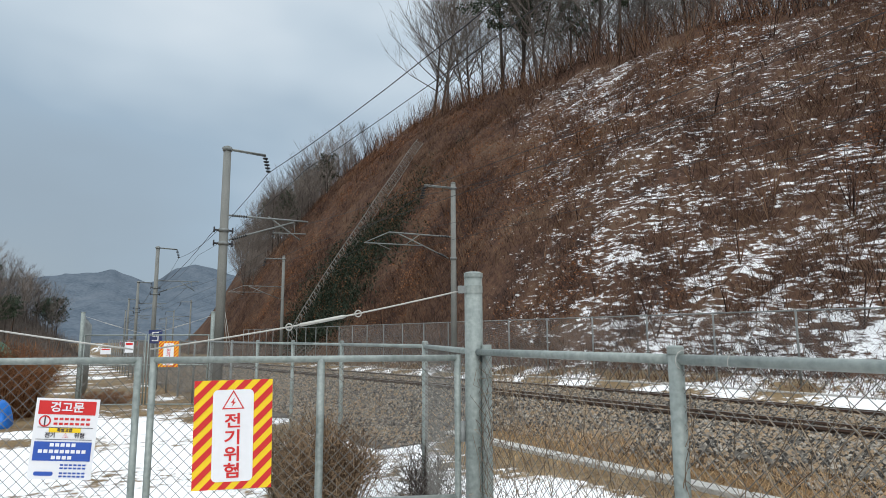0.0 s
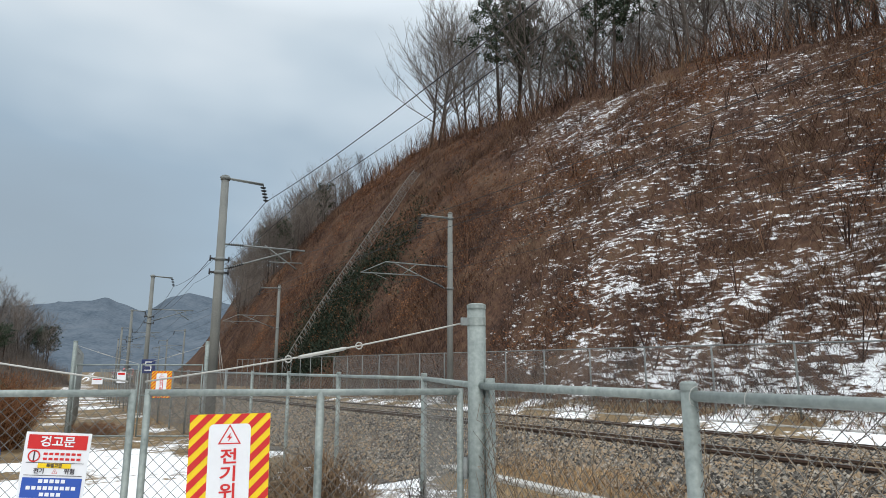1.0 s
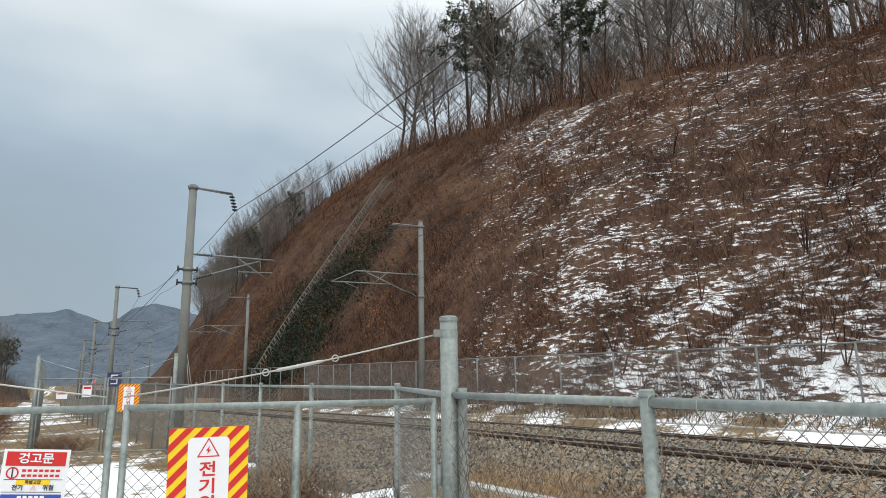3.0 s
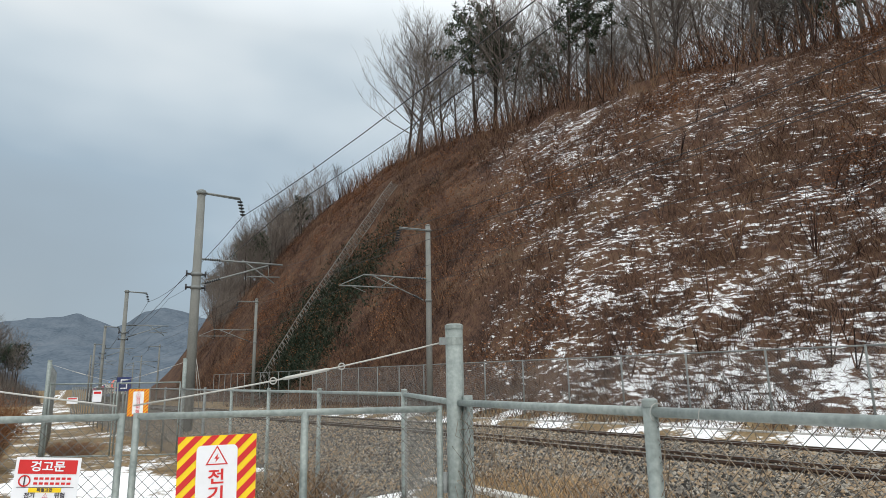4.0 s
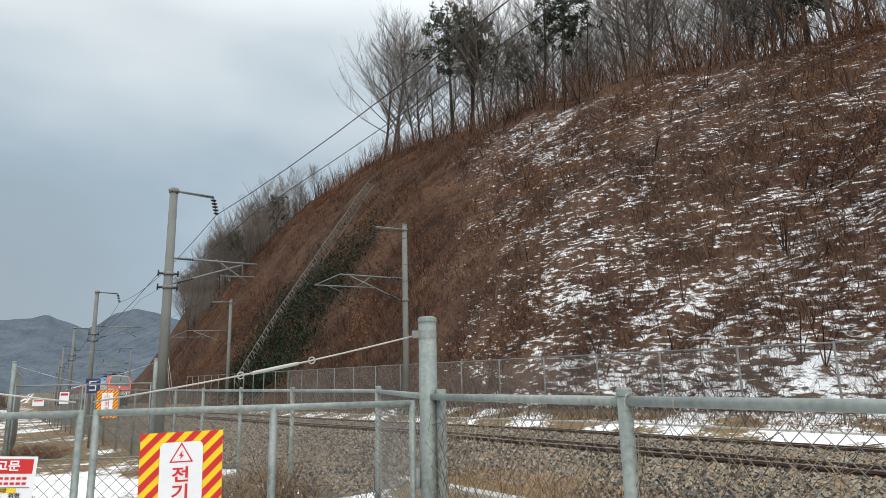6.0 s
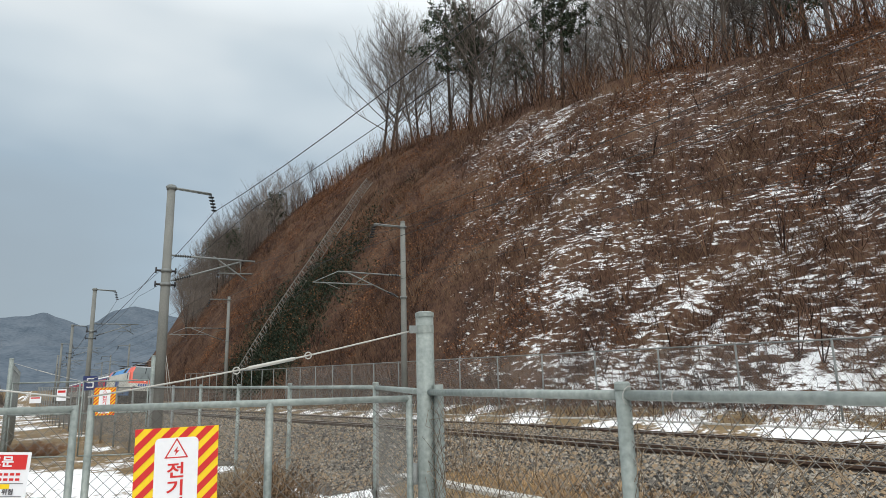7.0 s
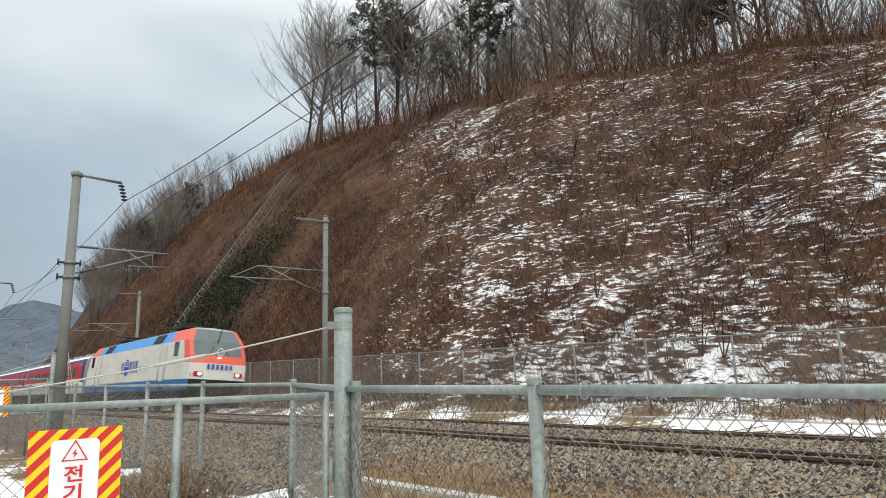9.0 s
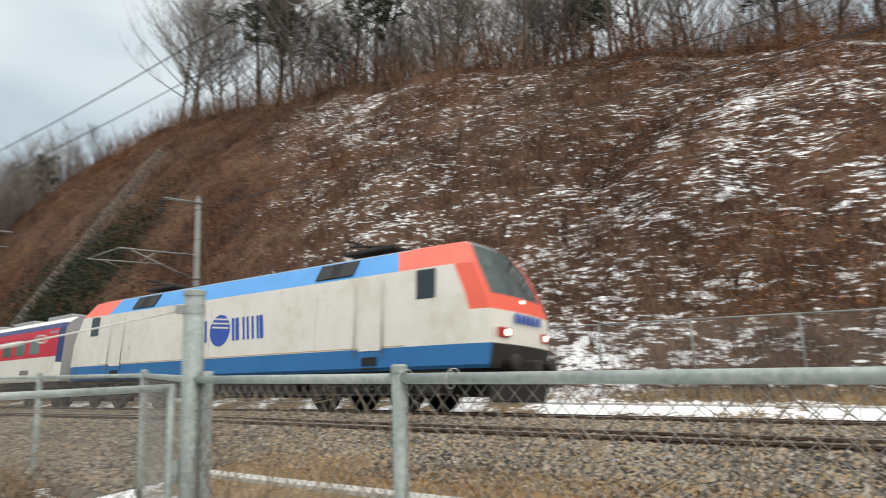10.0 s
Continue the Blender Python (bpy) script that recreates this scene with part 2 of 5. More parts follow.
def part(name, bm, material, parent=None, label="", smooth=False):
    """Links a bmesh (or a ready mesh) as one mesh object under a thing or a part."""
    if isinstance(bm, bmesh.types.BMesh):
        me = bpy.data.meshes.new(name)
        bmesh.ops.recalc_face_normals(bm, faces=bm.faces)
        bm.to_mesh(me)
        bm.free()
        me.materials.append(material)
    else:
        me = bm
    if smooth:
        me.polygons.foreach_set("use_smooth", [True] * len(me.polygons))
    ob = new(name, me)
    if parent:
        ob.parent = parent
    return tagged(ob, label)


def thing(name, m, label, category, group="", kind=""):
    ob = new(name)
    ob.matrix_world = m
    ob.empty_display_size = 0.2
    return tagged(ob, label, category, group, kind)


def add_box(bm, size, m=None, bevel=0.0):
    made = bmesh.ops.create_cube(bm, size=1.0, matrix=(m or Matrix()) @ Matrix.Diagonal((*size, 1)))
    if bevel:
        edges = list({e for v in made["verts"] for e in v.link_edges})
        bmesh.ops.bevel(bm, geom=edges, offset=bevel, segments=2, affect="EDGES", profile=0.5)
    return bm


def box(size, m=None, bevel=0.0):
    return add_box(bmesh.new(), size, m, bevel)


def tube_arrays(paths, sides=5, cap=False):
    """Tapered tubes: each path is a list of (point, radius)."""
    V, F, at = [], [], 0
    for path in paths:
        pts = [Vector(p) for p, _ in path]
        for k, (p, r) in enumerate(path):
            d = (pts[min(k + 1, len(pts) - 1)] - pts[max(k - 1, 0)]).normalized()
            a = d.orthogonal().normalized() if k == 0 else (a - d * a.dot(d)).normalized()
            b = d.cross(a)
            for s in range(sides):
                w = 2 * math.pi * s / sides
                V.append(pts[k] + a * (r * math.cos(w)) + b * (r * math.sin(w)))
        for k in range(len(path) - 1):
            for s in range(sides):
                t = (s + 1) % sides
                F.append((at + k * sides + s, at + k * sides + t, at + (k + 1) * sides + t, at + (k + 1) * sides + s))
        if cap:
            F.append(tuple(at + s for s in reversed(range(sides))))
            F.append(tuple(at + (len(path) - 1) * sides + s for s in range(sides)))
        at += len(path) * sides
    return V, F


def tubes(name, paths, material, parent=None, sides=5, cap=True, label="", smooth=True):
    V, F = tube_arrays(paths, sides, cap)
    return part(name, from_arrays(name, V, F, material), material, parent, label, smooth)


def rod(a, b, r, r2=None):
    return [(Vector(a), r), (Vector(b), r if r2 is None else r2)]


# value noise on a lattice, for masks and heights
_lat = np.random.RandomState(5).rand(256, 256)


def vnoise(x, y):
    xi, yi = np.floor(x).astype(int), np.floor(y).astype(int)
    fx, fy = x - xi, y - yi
    fx, fy = fx * fx * (3 - 2 * fx), fy * fy * (3 - 2 * fy)
    g = lambda a, b: _lat[a % 256, b % 256]
    return (g(xi, yi) * (1 - fx) + g(xi + 1, yi) * fx) * (1 - fy) + (g(xi, yi + 1) * (1 - fx) + g(xi + 1, yi + 1) * fx) * fy


def fbm(x, y, octaves=4):
    x, y = np.asarray(x, float), np.asarray(y, float)
    total, amp, norm = 0.0, 1.0, 0.0
    for k in range(octaves):
        total = total + amp * vnoise(x * 2**k + 17.3 * k, y * 2**k + 5.1 * k)
        norm += amp
        amp *= 0.55
    return total / norm


# ---------------------------------------------------------------- the lie of the land
def off(y):
    """How far the curving line lies to the side at y."""
    w = np.asarray(y, float) - 19
    near = np.clip(w, -64, 20)
    bend = np.clip(w - 20, 0, 160)
    return -0.04 * near + near * near / 1000 + bend * bend / 9000 + 0.0356 * np.clip(w - 180, 0, 2000) - 0.168 * np.clip(w + 64, -2000, 0)


NEAR, FAR, GAUGE = 8.25, 12.45, 1.5
CANT = -0.0833


def rail_z(s):
    return (0.46 + CANT * (s - NEAR)) if s < 10.4 else (0.26 + CANT * (s - FAR))


def grade(y):
    """The line falls gently away up the valley."""
    return -0.014 * np.clip(np.asarray(y, float) - 14, 0, 240)


S_PROFILE = [-400, 1.5, 5.0, 5.75, 6.1, 6.8, 7.5, 9.0, 9.7, 11.0, 11.7, 13.2, 14.0, 14.8, 16.5, 17.3]
Z_PROFILE = [0.0, 0.0, 0.14, 0.27, 0.33, 0.42, 0.44, 0.315, 0.29, 0.28, 0.24, 0.115, 0.03, 0.06, 0.33, 0.55]
RIDGE_S = 44.0


def ridge_z(y):
    return np.interp(y, [-60, -20, 11, 45, 76, 105, 130, 164, 230, 320, 500], [14.4, 17.0, 22.3, 29.5, 34.3, 34.5, 30.5, 22, 14, 9, 5])


def land(x, y):
    """Height of the ground."""
    x, y = np.asarray(x, float), np.asarray(y, float)
    s = x - off(y)
    z = np.interp(s, S_PROFILE, Z_PROFILE)
    zr = ridge_z(y)
    h = s - np.clip(y - 105, 0, 400) ** 2 / 100
    t = np.clip((h - 17.4) / (RIDGE_S - 17.4), 0, 1)
    up = t + 0.07 * np.sin(t * math.pi)
    top = np.clip(h - RIDGE_S, 0, 400)
    rough = (fbm(x * 0.12, y * 0.12) - 0.5) * 2.4 * np.clip(t * 6, 0, 1) + (fbm(x * 0.6 + 40, y * 0.6) - 0.5) * 0.8 * np.clip(t * 12, 0, 1)
    spur = 34 * np.exp(-(((x - 52) / 28) ** 2) - ((y - 192) / 38) ** 2)
    return z + grade(y) * (1 - t) + (zr - 0.55) * up + 0.2 * top * np.exp(-top / 90) + rough + spur * np.clip((x - 24) / 22, 0, 1)


def grid_mesh(name, xs_of, ys, material, snow_of, s_list):
    """A sheet over the rows ys, with columns at the distances s_list from the line."""
    Y, S = np.meshgrid(ys, s_list, indexing="ij")
    X = xs_of(S, Y)
    Z = land(X, Y)
    n, k = Y.shape
    V = np.stack([X, Y, Z], -1).reshape(-1, 3)
    I = np.arange(n * k).reshape(n, k)
    F = np.stack([I[:-1, :-1], I[:-1, 1:], I[1:, 1:], I[1:, :-1]], -1).reshape(-1, 4)
    me = from_arrays(name, V, F, material)
    at = me.attributes.new("snow", "FLOAT", "POINT")
    at.data.foreach_set("value", snow_of(X, Y, S).ravel().astype(np.float32))
    me.polygons.foreach_set("use_smooth", [True] * len(me.polygons))
    return me


def hill_snow(x, y, s):
    """Snow in streaks across the slope, thick near its foot and thinning up the line."""
    up = (s - 17.4) / (RIDGE_S - 17.4)
    streak = fbm(y * 0.75 + up * 3.0, s * 2.3 + y * 0.4, 3)
    broad = fbm(x * 0.06 + 9, y * 0.05, 3)
    more = np.interp(y / np.maximum(x, 1), [-2, 0.5, 0.8, 1.1, 1.3, 1.5, 2.2], [0.025, 0.02, 0.0, -0.025, -0.07, -0.19, -0.4])
    foot = 0.035 * np.clip(1 - up / 0.22, 0, 1) * np.interp(y, [-40, 18, 30, 60], [1, 1, 0.2, 0])
    high = 0.035 * np.clip(up * 1.4, 0, 1) * np.interp(y / np.maximum(x, 1), [0.4, 1.1], [1, 0])
    crest = -0.5 * np.clip((up - 0.93) / 0.07, 0, 1)
    return -0.012 + 0.33 * streak + 0.34 * (broad - 0.5) + more + foot + high + crest


def flat_snow(x, y, s):
    """Snow on the path, the verge and beyond the far track."""
    n = fbm(x * 0.8 + 3, y * 0.8, 4)
    path = np.interp(s, [-60, -14, -9, 1.6, 2.6, 4.0, 4.6], [0.1, 0.25, 0.5, 0.56, 0.52, 0.42, 0.1])
    path = np.where((y > 14) & (s < -0.4), np.minimum(path, 0.22), path)
    path = path + np.interp(y, [-5, 10, 16, 22, 60], [0, 0.0, -0.12, -0.22, -0.1]) * (s < 5)
    cess = np.interp(s, [14.0, 14.4, 16.0, 16.6, 17.4], [0, 0.37, 0.33, 0.24, 0.3]) * np.interp(y, [-40, 25, 45, 70], [1, 1, 0.6, 0.3])
    return 0.05 + path + cess + 0.75 * (n - 0.5)


def build_land():
    line = lambda S, Y: S + off(Y)
    near_rows = np.concatenate([np.arange(-40, 60, 0.5), np.arange(60, 200, 2.0), np.arange(200, 900.1, 50)])
    cols = np.concatenate([[-900, -400, -200, -100, -60, -40, -28, -20], np.arange(-14, 5.6, 0.4), [5.75, 6.1, 6.8, 7.5, 8.25, 9.0, 9.7, 11.0, 11.7, 12.45, 13.2, 14.0, 14.4, 14.8, 15.2, 15.6, 16.0, 16.5, 16.9, 17.4]])
    tagged(part("ground", grid_mesh("ground", line, near_rows, M_GROUND, flat_snow, cols), M_GROUND), "trodden verge and path with patchy melting snow", "ground", kind="structure")
    rows = np.concatenate([np.arange(-45, 100, 0.42), np.arange(100, 200, 1.2), np.arange(200, 900.1, 20)])
    cols = np.concatenate([np.arange(17.4, 45.5, 0.26), np.arange(46, 80, 3), [90, 120, 200, 400]])
    hill = tagged(part("hillside", grid_mesh("hillside", line, rows, M_HILL, hill_snow, cols), M_HILL), "steep cut hillside of russet scrub streaked with thin snow", "hillside", kind="structure")
    # ballast bed a little above the formation
    rows = np.concatenate([np.arange(-40, 60, 1.0), np.arange(60, 300, 3)])
    s = np.array([5.8, 6.1, 6.8, 7.5, 8.25, 9.0, 9.7, 10.4, 11.0, 11.7, 12.45, 13.2, 13.6, 14.0])
    me = grid_mesh("ballast_bed", line, rows, M_BALLAST_BED, lambda x, y, q: 0 * x, s)
    co = np.empty(len(me.vertices) * 3)
    me.vertices.foreach_get("co", co)
    co[2::3] += 0.012
    me.vertices.foreach_set("co", co)
    tagged(part("ballast_bed", me, M_BALLAST_BED), "grey-brown crushed stone track bed", "track bed", kind="structure")
    return hill


def shoulder_bed():
    """Spilt ballast reaching towards the fence farther up the line."""
    rows = np.arange(8.5, 62, 0.7)
    s = np.array([3.55, 3.9, 4.4, 5.0, 5.5, 5.85])
    me = grid_mesh("ballast_shoulder", lambda S, Y: S + off(Y) + (S < 3.7) * (0.5 * np.sin(Y * 1.3) + 0.3 * np.sin(Y * 3.1)), rows, M_BALLAST_BED, lambda x, y, q: 0 * x, s)
    co = np.empty(len(me.vertices) * 3)
    me.vertices.foreach_get("co", co)
    co[2::3] += 0.014
    me.vertices.foreach_set("co", co)
    tagged(part("ballast_shoulder", me, M_BALLAST_BED), "spilt grey ballast beside the fence", "track bed", kind="structure")


def loose_stones():
    rng = np.random.RandomState(3)
    base = np.array([(1, 0, 0), (-1, 0, 0), (0, 1, 0), (0, -1, 0), (0, 0, 1), (0, 0, -1)], float)
    tri = np.array([(0, 2, 4), (2, 1, 4), (1, 3, 4), (3, 0, 4), (2, 0, 5), (1, 2, 5), (3, 1, 5), (0, 3, 5)])
    n = 120000
    y = -6 + 46 * rng.rand(n) ** 1.7
    s = np.where(y > 8.5, 3.6, 5.35) + np.where(y > 8.5, 8.2, 6.45) * rng.rand(n) ** 1.25
    keep = (np.abs(s - 7.5) > 0.07) & (np.abs(s - 9.0) > 0.07) & (np.abs(s - 11.7) > 0.07)
    y, s = y[keep], s[keep]
    n = len(y)
    x = s + off(y)
    z = land(x, y) + 0.012
    size = rng.uniform(0.018, 0.044, n)
    V = base[None] * rng.uniform(0.6, 1.3, (n, 6, 1)) * size[:, None, None]
    a = rng.rand(n) * 6.28
    ca, sa = np.cos(a)[:, None], np.sin(a)[:, None]
    V = np.stack([V[..., 0] * ca - V[..., 1] * sa, V[..., 0] * sa + V[..., 1] * ca, V[..., 2] * 0.8 + V[..., 0] * 0.3], -1)
    V += np.stack([x, y, z], -1)[:, None]
    F = (tri[None] + 6 * np.arange(n)[:, None, None]).reshape(-1, 3)
    ob = part("ballast_stones", from_arrays("ballast_stones", V.reshape(-1, 3), F, M_STONE), M_STONE)
    tagged(ob, "loose grey and brown crushed ballast stones", "ballast", kind="stuff")


def sweep(name, ys, s, profile, material, parent, z_of, smooth=False):
    """A profile (side, up) carried along the line at the distance s."""
    V, F, k = [], [], len(profile)
    for y in ys:
        x = float(s + off(y))
        for a, b in profile:
            V.append((x + a, y, z_of + b + float(grade(y))))
    for i in range(len(ys) - 1):
        for j in range(k):
            F.append((i * k + j, i * k + (j + 1) % k, (i + 1) * k + (j + 1) % k, (i + 1) * k + j))
    return part(name, from_arrays(name, V, F, material), material, parent, smooth=smooth)


def build_track(center, label):
    t = thing("railway_track", Matrix(), label, "railway track", "railway tracks")
    ys = list(np.arange(-40, 80, 2.0)) + list(np.arange(80, 300, 5.0))
    foot = [(-0.07, -0.15), (0.07, -0.15), (0.07, -0.135), (0.012, -0.115), (0.012, -0.045), (0.035, -0.035), (0.035, -0.004), (-0.035, -0.004), (-0.035, -0.035), (-0.012, -0.045), (-0.012, -0.115), (-0.07, -0.135)]
    top = [(-0.026, -0.003), (0.026, -0.003), (0.026, 0.001), (-0.026, 0.001)]
    for side in (-GAUGE / 2, GAUGE / 2):
        s = center + side
        r = sweep("rail", ys, s, foot, M_RUST_RAIL, t, rail_z(s))
        sweep("rail_head", ys, s, top, M_RAIL_TOP, r, rail_z(s))
    bm = box((2.5, 0.24, 0.2), None, 0.02)
    me = bpy.data.meshes.new("sleeper")
    bm.to_mesh(me)
    bm.free()
    me.materials.append(M_CONCRETE)
    for k in range(70):
        y = -6 + 0.62 * k
        ob = part("sleeper", me, M_CONCRETE, t)
        ob.matrix_world = pose(center + float(off(y)), y, rail_z(center) - 0.255 + float(grade(y)), 0, math.degrees(-math.atan(CANT)), 0)


# ---------------------------------------------------------------- fences
def mesh_panel(name, a, b, z0, z1, parent, material, pitch=0.058, r=0.0016, sides=3, label=""):
    """Chain-link netting between two posts: two sets of slanting wires, woven past one another."""
    a, b = Vector(a), Vector(b)
    along = Vector((b.x - a.x, b.y - a.y, 0))
    w, h = along.length, z1 - z0
    along.normalize()
    side = Vector((-along.y, along.x, 0))
    paths = []
    for sign in (1, -1):
        k = -h
        while k < w:
            u0, v0 = max(0, k), max(0, -k)
            u1 = min(w, k + h)
            v1 = u1 - k
            if u1 > u0 + 0.005:
                uu = (u0, u1) if sign > 0 else (w - u0, w - u1)
                lift = side * (r * sign)
                paths.append(rod(a + along * uu[0] + Vector((0, 0, z0 - a.z + v0)) + lift, a + along * uu[1] + Vector((0, 0, z0 - a.z + v1)) + lift, r))
            k += pitch
    V, F = tube_arrays(paths, sides)
    return part(name, from_arrays(name, V, F, material), material, parent, label)


def ground_z(x, y):
    return float(land(x, y))


def post(parent, x, y, top, r, material, cap=True, bottom=None):
    z = (ground_z(x, y) if bottom is None else bottom) - 0.05
    p = tubes("post", [[((x, y, z), r), ((x, y, top), r)]], material, parent, 14)
    if cap:
        tubes("post_cap", [[((x, y, top - 0.02), r * 1.06), ((x, y, top + 0.002), r * 1.06), ((x, y, top + 0.008), r * 0.8)]], material, p, 14, smooth=False)
    return p


def build_near_fence():
    f = thing("chain_link_fence", Matrix(), "galvanised chain-link fence with round posts beside the railway", "fence", "trackside fences")
    pts = [(1.45, -2.7), (1.62, -0.6), (1.71, 1.44), (1.8, 2.8)]
    back = [(1.8, 2.8), (2.66, 4.93), (2.72, 7.09), (2.73, 9.05), (2.73, 11.1), (2.74, 13.2), (2.78, 15.7)]
    more = [(2.85 + float(off(y) - off(16)) * 0.8, y) for y in np.arange(18, 60, 2.2)]
    for run in (pts, back + more):
        for k, (x, y) in enumerate(run):
            if (x, y) != (1.8, 2.8):
                post(f, x, y, 1.615, 0.0255, M_GALV if y < 12 else M_GALV_OLD)
            if k:
                a, b = run[k - 1], run[k]
                tubes("top_rail", [rod((*a, 1.578), (*b, 1.578), 0.0175)], M_GALV if y < 12 else M_GALV_OLD, f, 12)
                if y < 36:
                    mesh_panel("netting", (*a, 0), (*b, 0), 0.05, 1.56, f, M_WIRE, r=0.0016)
    # bent tie wires round the rail
    for x, y in ((1.705, 1.40), (1.69, 1.2), (2.66, 4.9)):
        ring = [Vector((x + 0.03 * math.cos(a), y + 0.004 * a, 1.578 + 0.03 * math.sin(a))) for a in np.linspace(0, 7.5, 14)]
        tubes("tie_wire", [[(p, 0.0016) for p in ring]], M_STAY, f, 4)


def gate_leaf(parent, a, b, top, bottom, mid, bars, r=0.0165):
    """A gate leaf: tube frame, cross rail, uprights and netting."""
    leaf = thing("gate_leaf", Matrix(), "", "")
    leaf.parent = parent
    a, b = Vector((*a, 0)), Vector((*b, 0))
    up = lambda p, z: Vector((p.x, p.y, z))
    for p in (a, b):
        tubes("stile", [rod(up(p, bottom), up(p, top + r), r)], M_GALV, leaf, 10)
    tubes("top_rail", [rod(up(a, top), up(b, top), r)], M_GALV, leaf, 10)
    tubes("bottom_rail", [rod(up(a, bottom), up(b, bottom), r)], M_GALV, leaf, 10)
    tubes("cross_rail", [rod(up(a, mid), up(b, mid), r * 0.9)], M_GALV, leaf, 10)
    for k in bars:
        p = a.lerp(b, k)
        tubes("upright", [rod(up(p, bottom), up(p, top), r * 1.15)], M_GALV, leaf, 10)
    mesh_panel("netting", (*a.xy, 0), (*b.xy, 0), bottom, top, leaf, M_WIRE, r=0.0017)
    return leaf


def stay(parent, hi, lo):
    hi, lo = Vector(hi), Vector(lo)
    at = lambda k: hi.lerp(lo, k) - Vector((0, 0, 0.02 * math.sin(math.pi * k)))
    tubes("stay_cable", [[(at(k), 0.0042) for k in np.linspace(0, 1, 9)]], M_STAY, parent, 6)
    tubes("turnbuckle", [[(at(0.40), 0.006), (at(0.41), 0.009), (at(0.54), 0.009), (at(0.55), 0.006)]], M_STAY, parent, 8)
    for k in (0.36, 0.58):
        c = at(k)
        ring = [(c + Vector((0.014 * math.cos(w), -0.008 * math.cos(w), 0.016 * math.sin(w))), 0.0035) for w in np.linspace(0, 6.4, 12)]
        tubes("eye_loop", [ring], M_STAY, parent, 5)


def build_near_gate():
    g = thing("double_gate", Matrix(), "closed double mesh gate of grey tube hung with warning signs", "gate", "path gates")
    r = 0.047
    x, y = 1.8, 2.8
    post(g, x, y, 1.985, r, M_GALV)
    post(g, -1.32, 4.07, 1.985, r, M_GALV)
    for z in (1.9, 1.16, 0.5):
        tubes("strap", [[((x, y, z - 0.02), r * 1.03), ((x, y, z + 0.02), r * 1.03)]], M_GALV, g, 14, smooth=False)
    for z in (1.18, 0.5):
        tubes("hinge", [rod((x - 0.06, y + 0.02, z - 0.05), (x - 0.06, y + 0.02, z + 0.05), 0.014)], M_GALV_OLD, g, 10)
    part("stay_lug", box((0.05, 0.012, 0.04), pose(x - 0.06, y + 0.012, 1.9, 0, 0, -20), 0.004), M_GALV_OLD, g)
    tubes("fence_stub_post", [rod((1.835, 2.735, -0.05), (1.835, 2.735, 1.615), 0.026)], M_GALV, g, 12)
    a, b = Vector((1.72, 2.835)), Vector((0.338, 3.38))
    gate_leaf(g, a, b, 1.548, 0.12, 0.86, (0.465,))
    c, d = Vector((0.274, 3.405)), Vector((-1.24, 4.03))
    gate_leaf(g, c, d, 1.548, 0.12, 0.86, (0.62,))
    stay(g, (1.76, 2.81, 1.90), (0.32, 3.385, 1.60))
    stay(g, (-1.3, 4.06, 1.90), (0.25, 3.415, 1.60))
    return (a - b).normalized()


def text_mesh(body, size):
    cu = bpy.data.curves.new("lettering", "FONT")
    cu.body, cu.size, cu.align_x, cu.align_y = body, size, "CENTER", "CENTER"
    cu.extrude, cu.offset = 0.0006, size * 0.022
    ob = new("lettering", cu)
    bpy.context.view_layer.update()
    me = bpy.data.meshes.new_from_object(ob.evaluated_get(bpy.context.evaluated_depsgraph_get()))
    bpy.data.objects.remove(ob)
    return me


def lettering(parent, body, size, x, z, material, lift=0.0035, stretch=1.0):
    me = text_mesh(body, size)
    me.materials.clear()
    me.materials.append(material)
    ob = part("lettering", me, material, parent)
    ob.matrix_local = pose(x, -lift, z, 90, 0, 0) @ Matrix.Diagonal((stretch, 1, 1, 1))
    return ob


def plate(parent, name, w, h, x, z, material, lift, radius=0.0, thick=0.0012):
    bm = bmesh.new()
    if radius:
        ring = []
        for cx, cz, a0 in ((w / 2 - radius, h / 2 - radius, 0), (-w / 2 + radius, h / 2 - radius, 90), (-w / 2 + radius, -h / 2 + radius, 180), (w / 2 - radius, -h / 2 + radius, 270)):
            for k in range(5):
                q = radians(a0 + 22.5 * k)
                ring.append(bm.verts.new((x + cx + radius * math.cos(q), -lift, z + cz + radius * math.sin(q))))
        f = bm.faces.new(ring)
        ex = bmesh.ops.extrude_face_region(bm, geom=[f])
        for v in ex["geom"]:
            if isinstance(v, bmesh.types.BMVert):
                v.co.y += thick
    else:
        add_box(bm, (w, thick, h), pose(x, -lift + thick / 2, z))
    return part(name, bm, material, parent)


def hazard_stripes(parent, w, h, step=0.062, lift=0.0022):
    """Slanting red bars cut to the plate's outline."""
    bm = bmesh.new()
    k = -h
    while k < w + h:
        quad = [(k, 0), (k + step * 0.62, 0), (k + step * 0.62 + h, h), (k + h, h)]
        poly = quad
        for axis, lim, sign in ((0, 0, 1), (0, w, -1)):
            out = []
            for i in range(len(poly)):
                p, q = poly[i], poly[(i + 1) % len(poly)]
                ip, iq = (p[axis] - lim) * sign >= 0, (q[axis] - lim) * sign >= 0
                if ip:
                    out.append(p)
                if ip != iq:
                    t = (lim - p[axis]) / (q[axis] - p[axis])
                    out.append((p[0] + t * (q[0] - p[0]), p[1] + t * (q[1] - p[1])))
            poly = out
            if not poly:
                break
        if len(poly) > 2:
            bm.faces.new([bm.verts.new((px - w / 2, -lift, pz - h / 2)) for px, pz in poly])
        k += step * 1.24
    return part("hazard_stripes", bm, M_SIGN_RED, parent, "slanting red warning stripes")


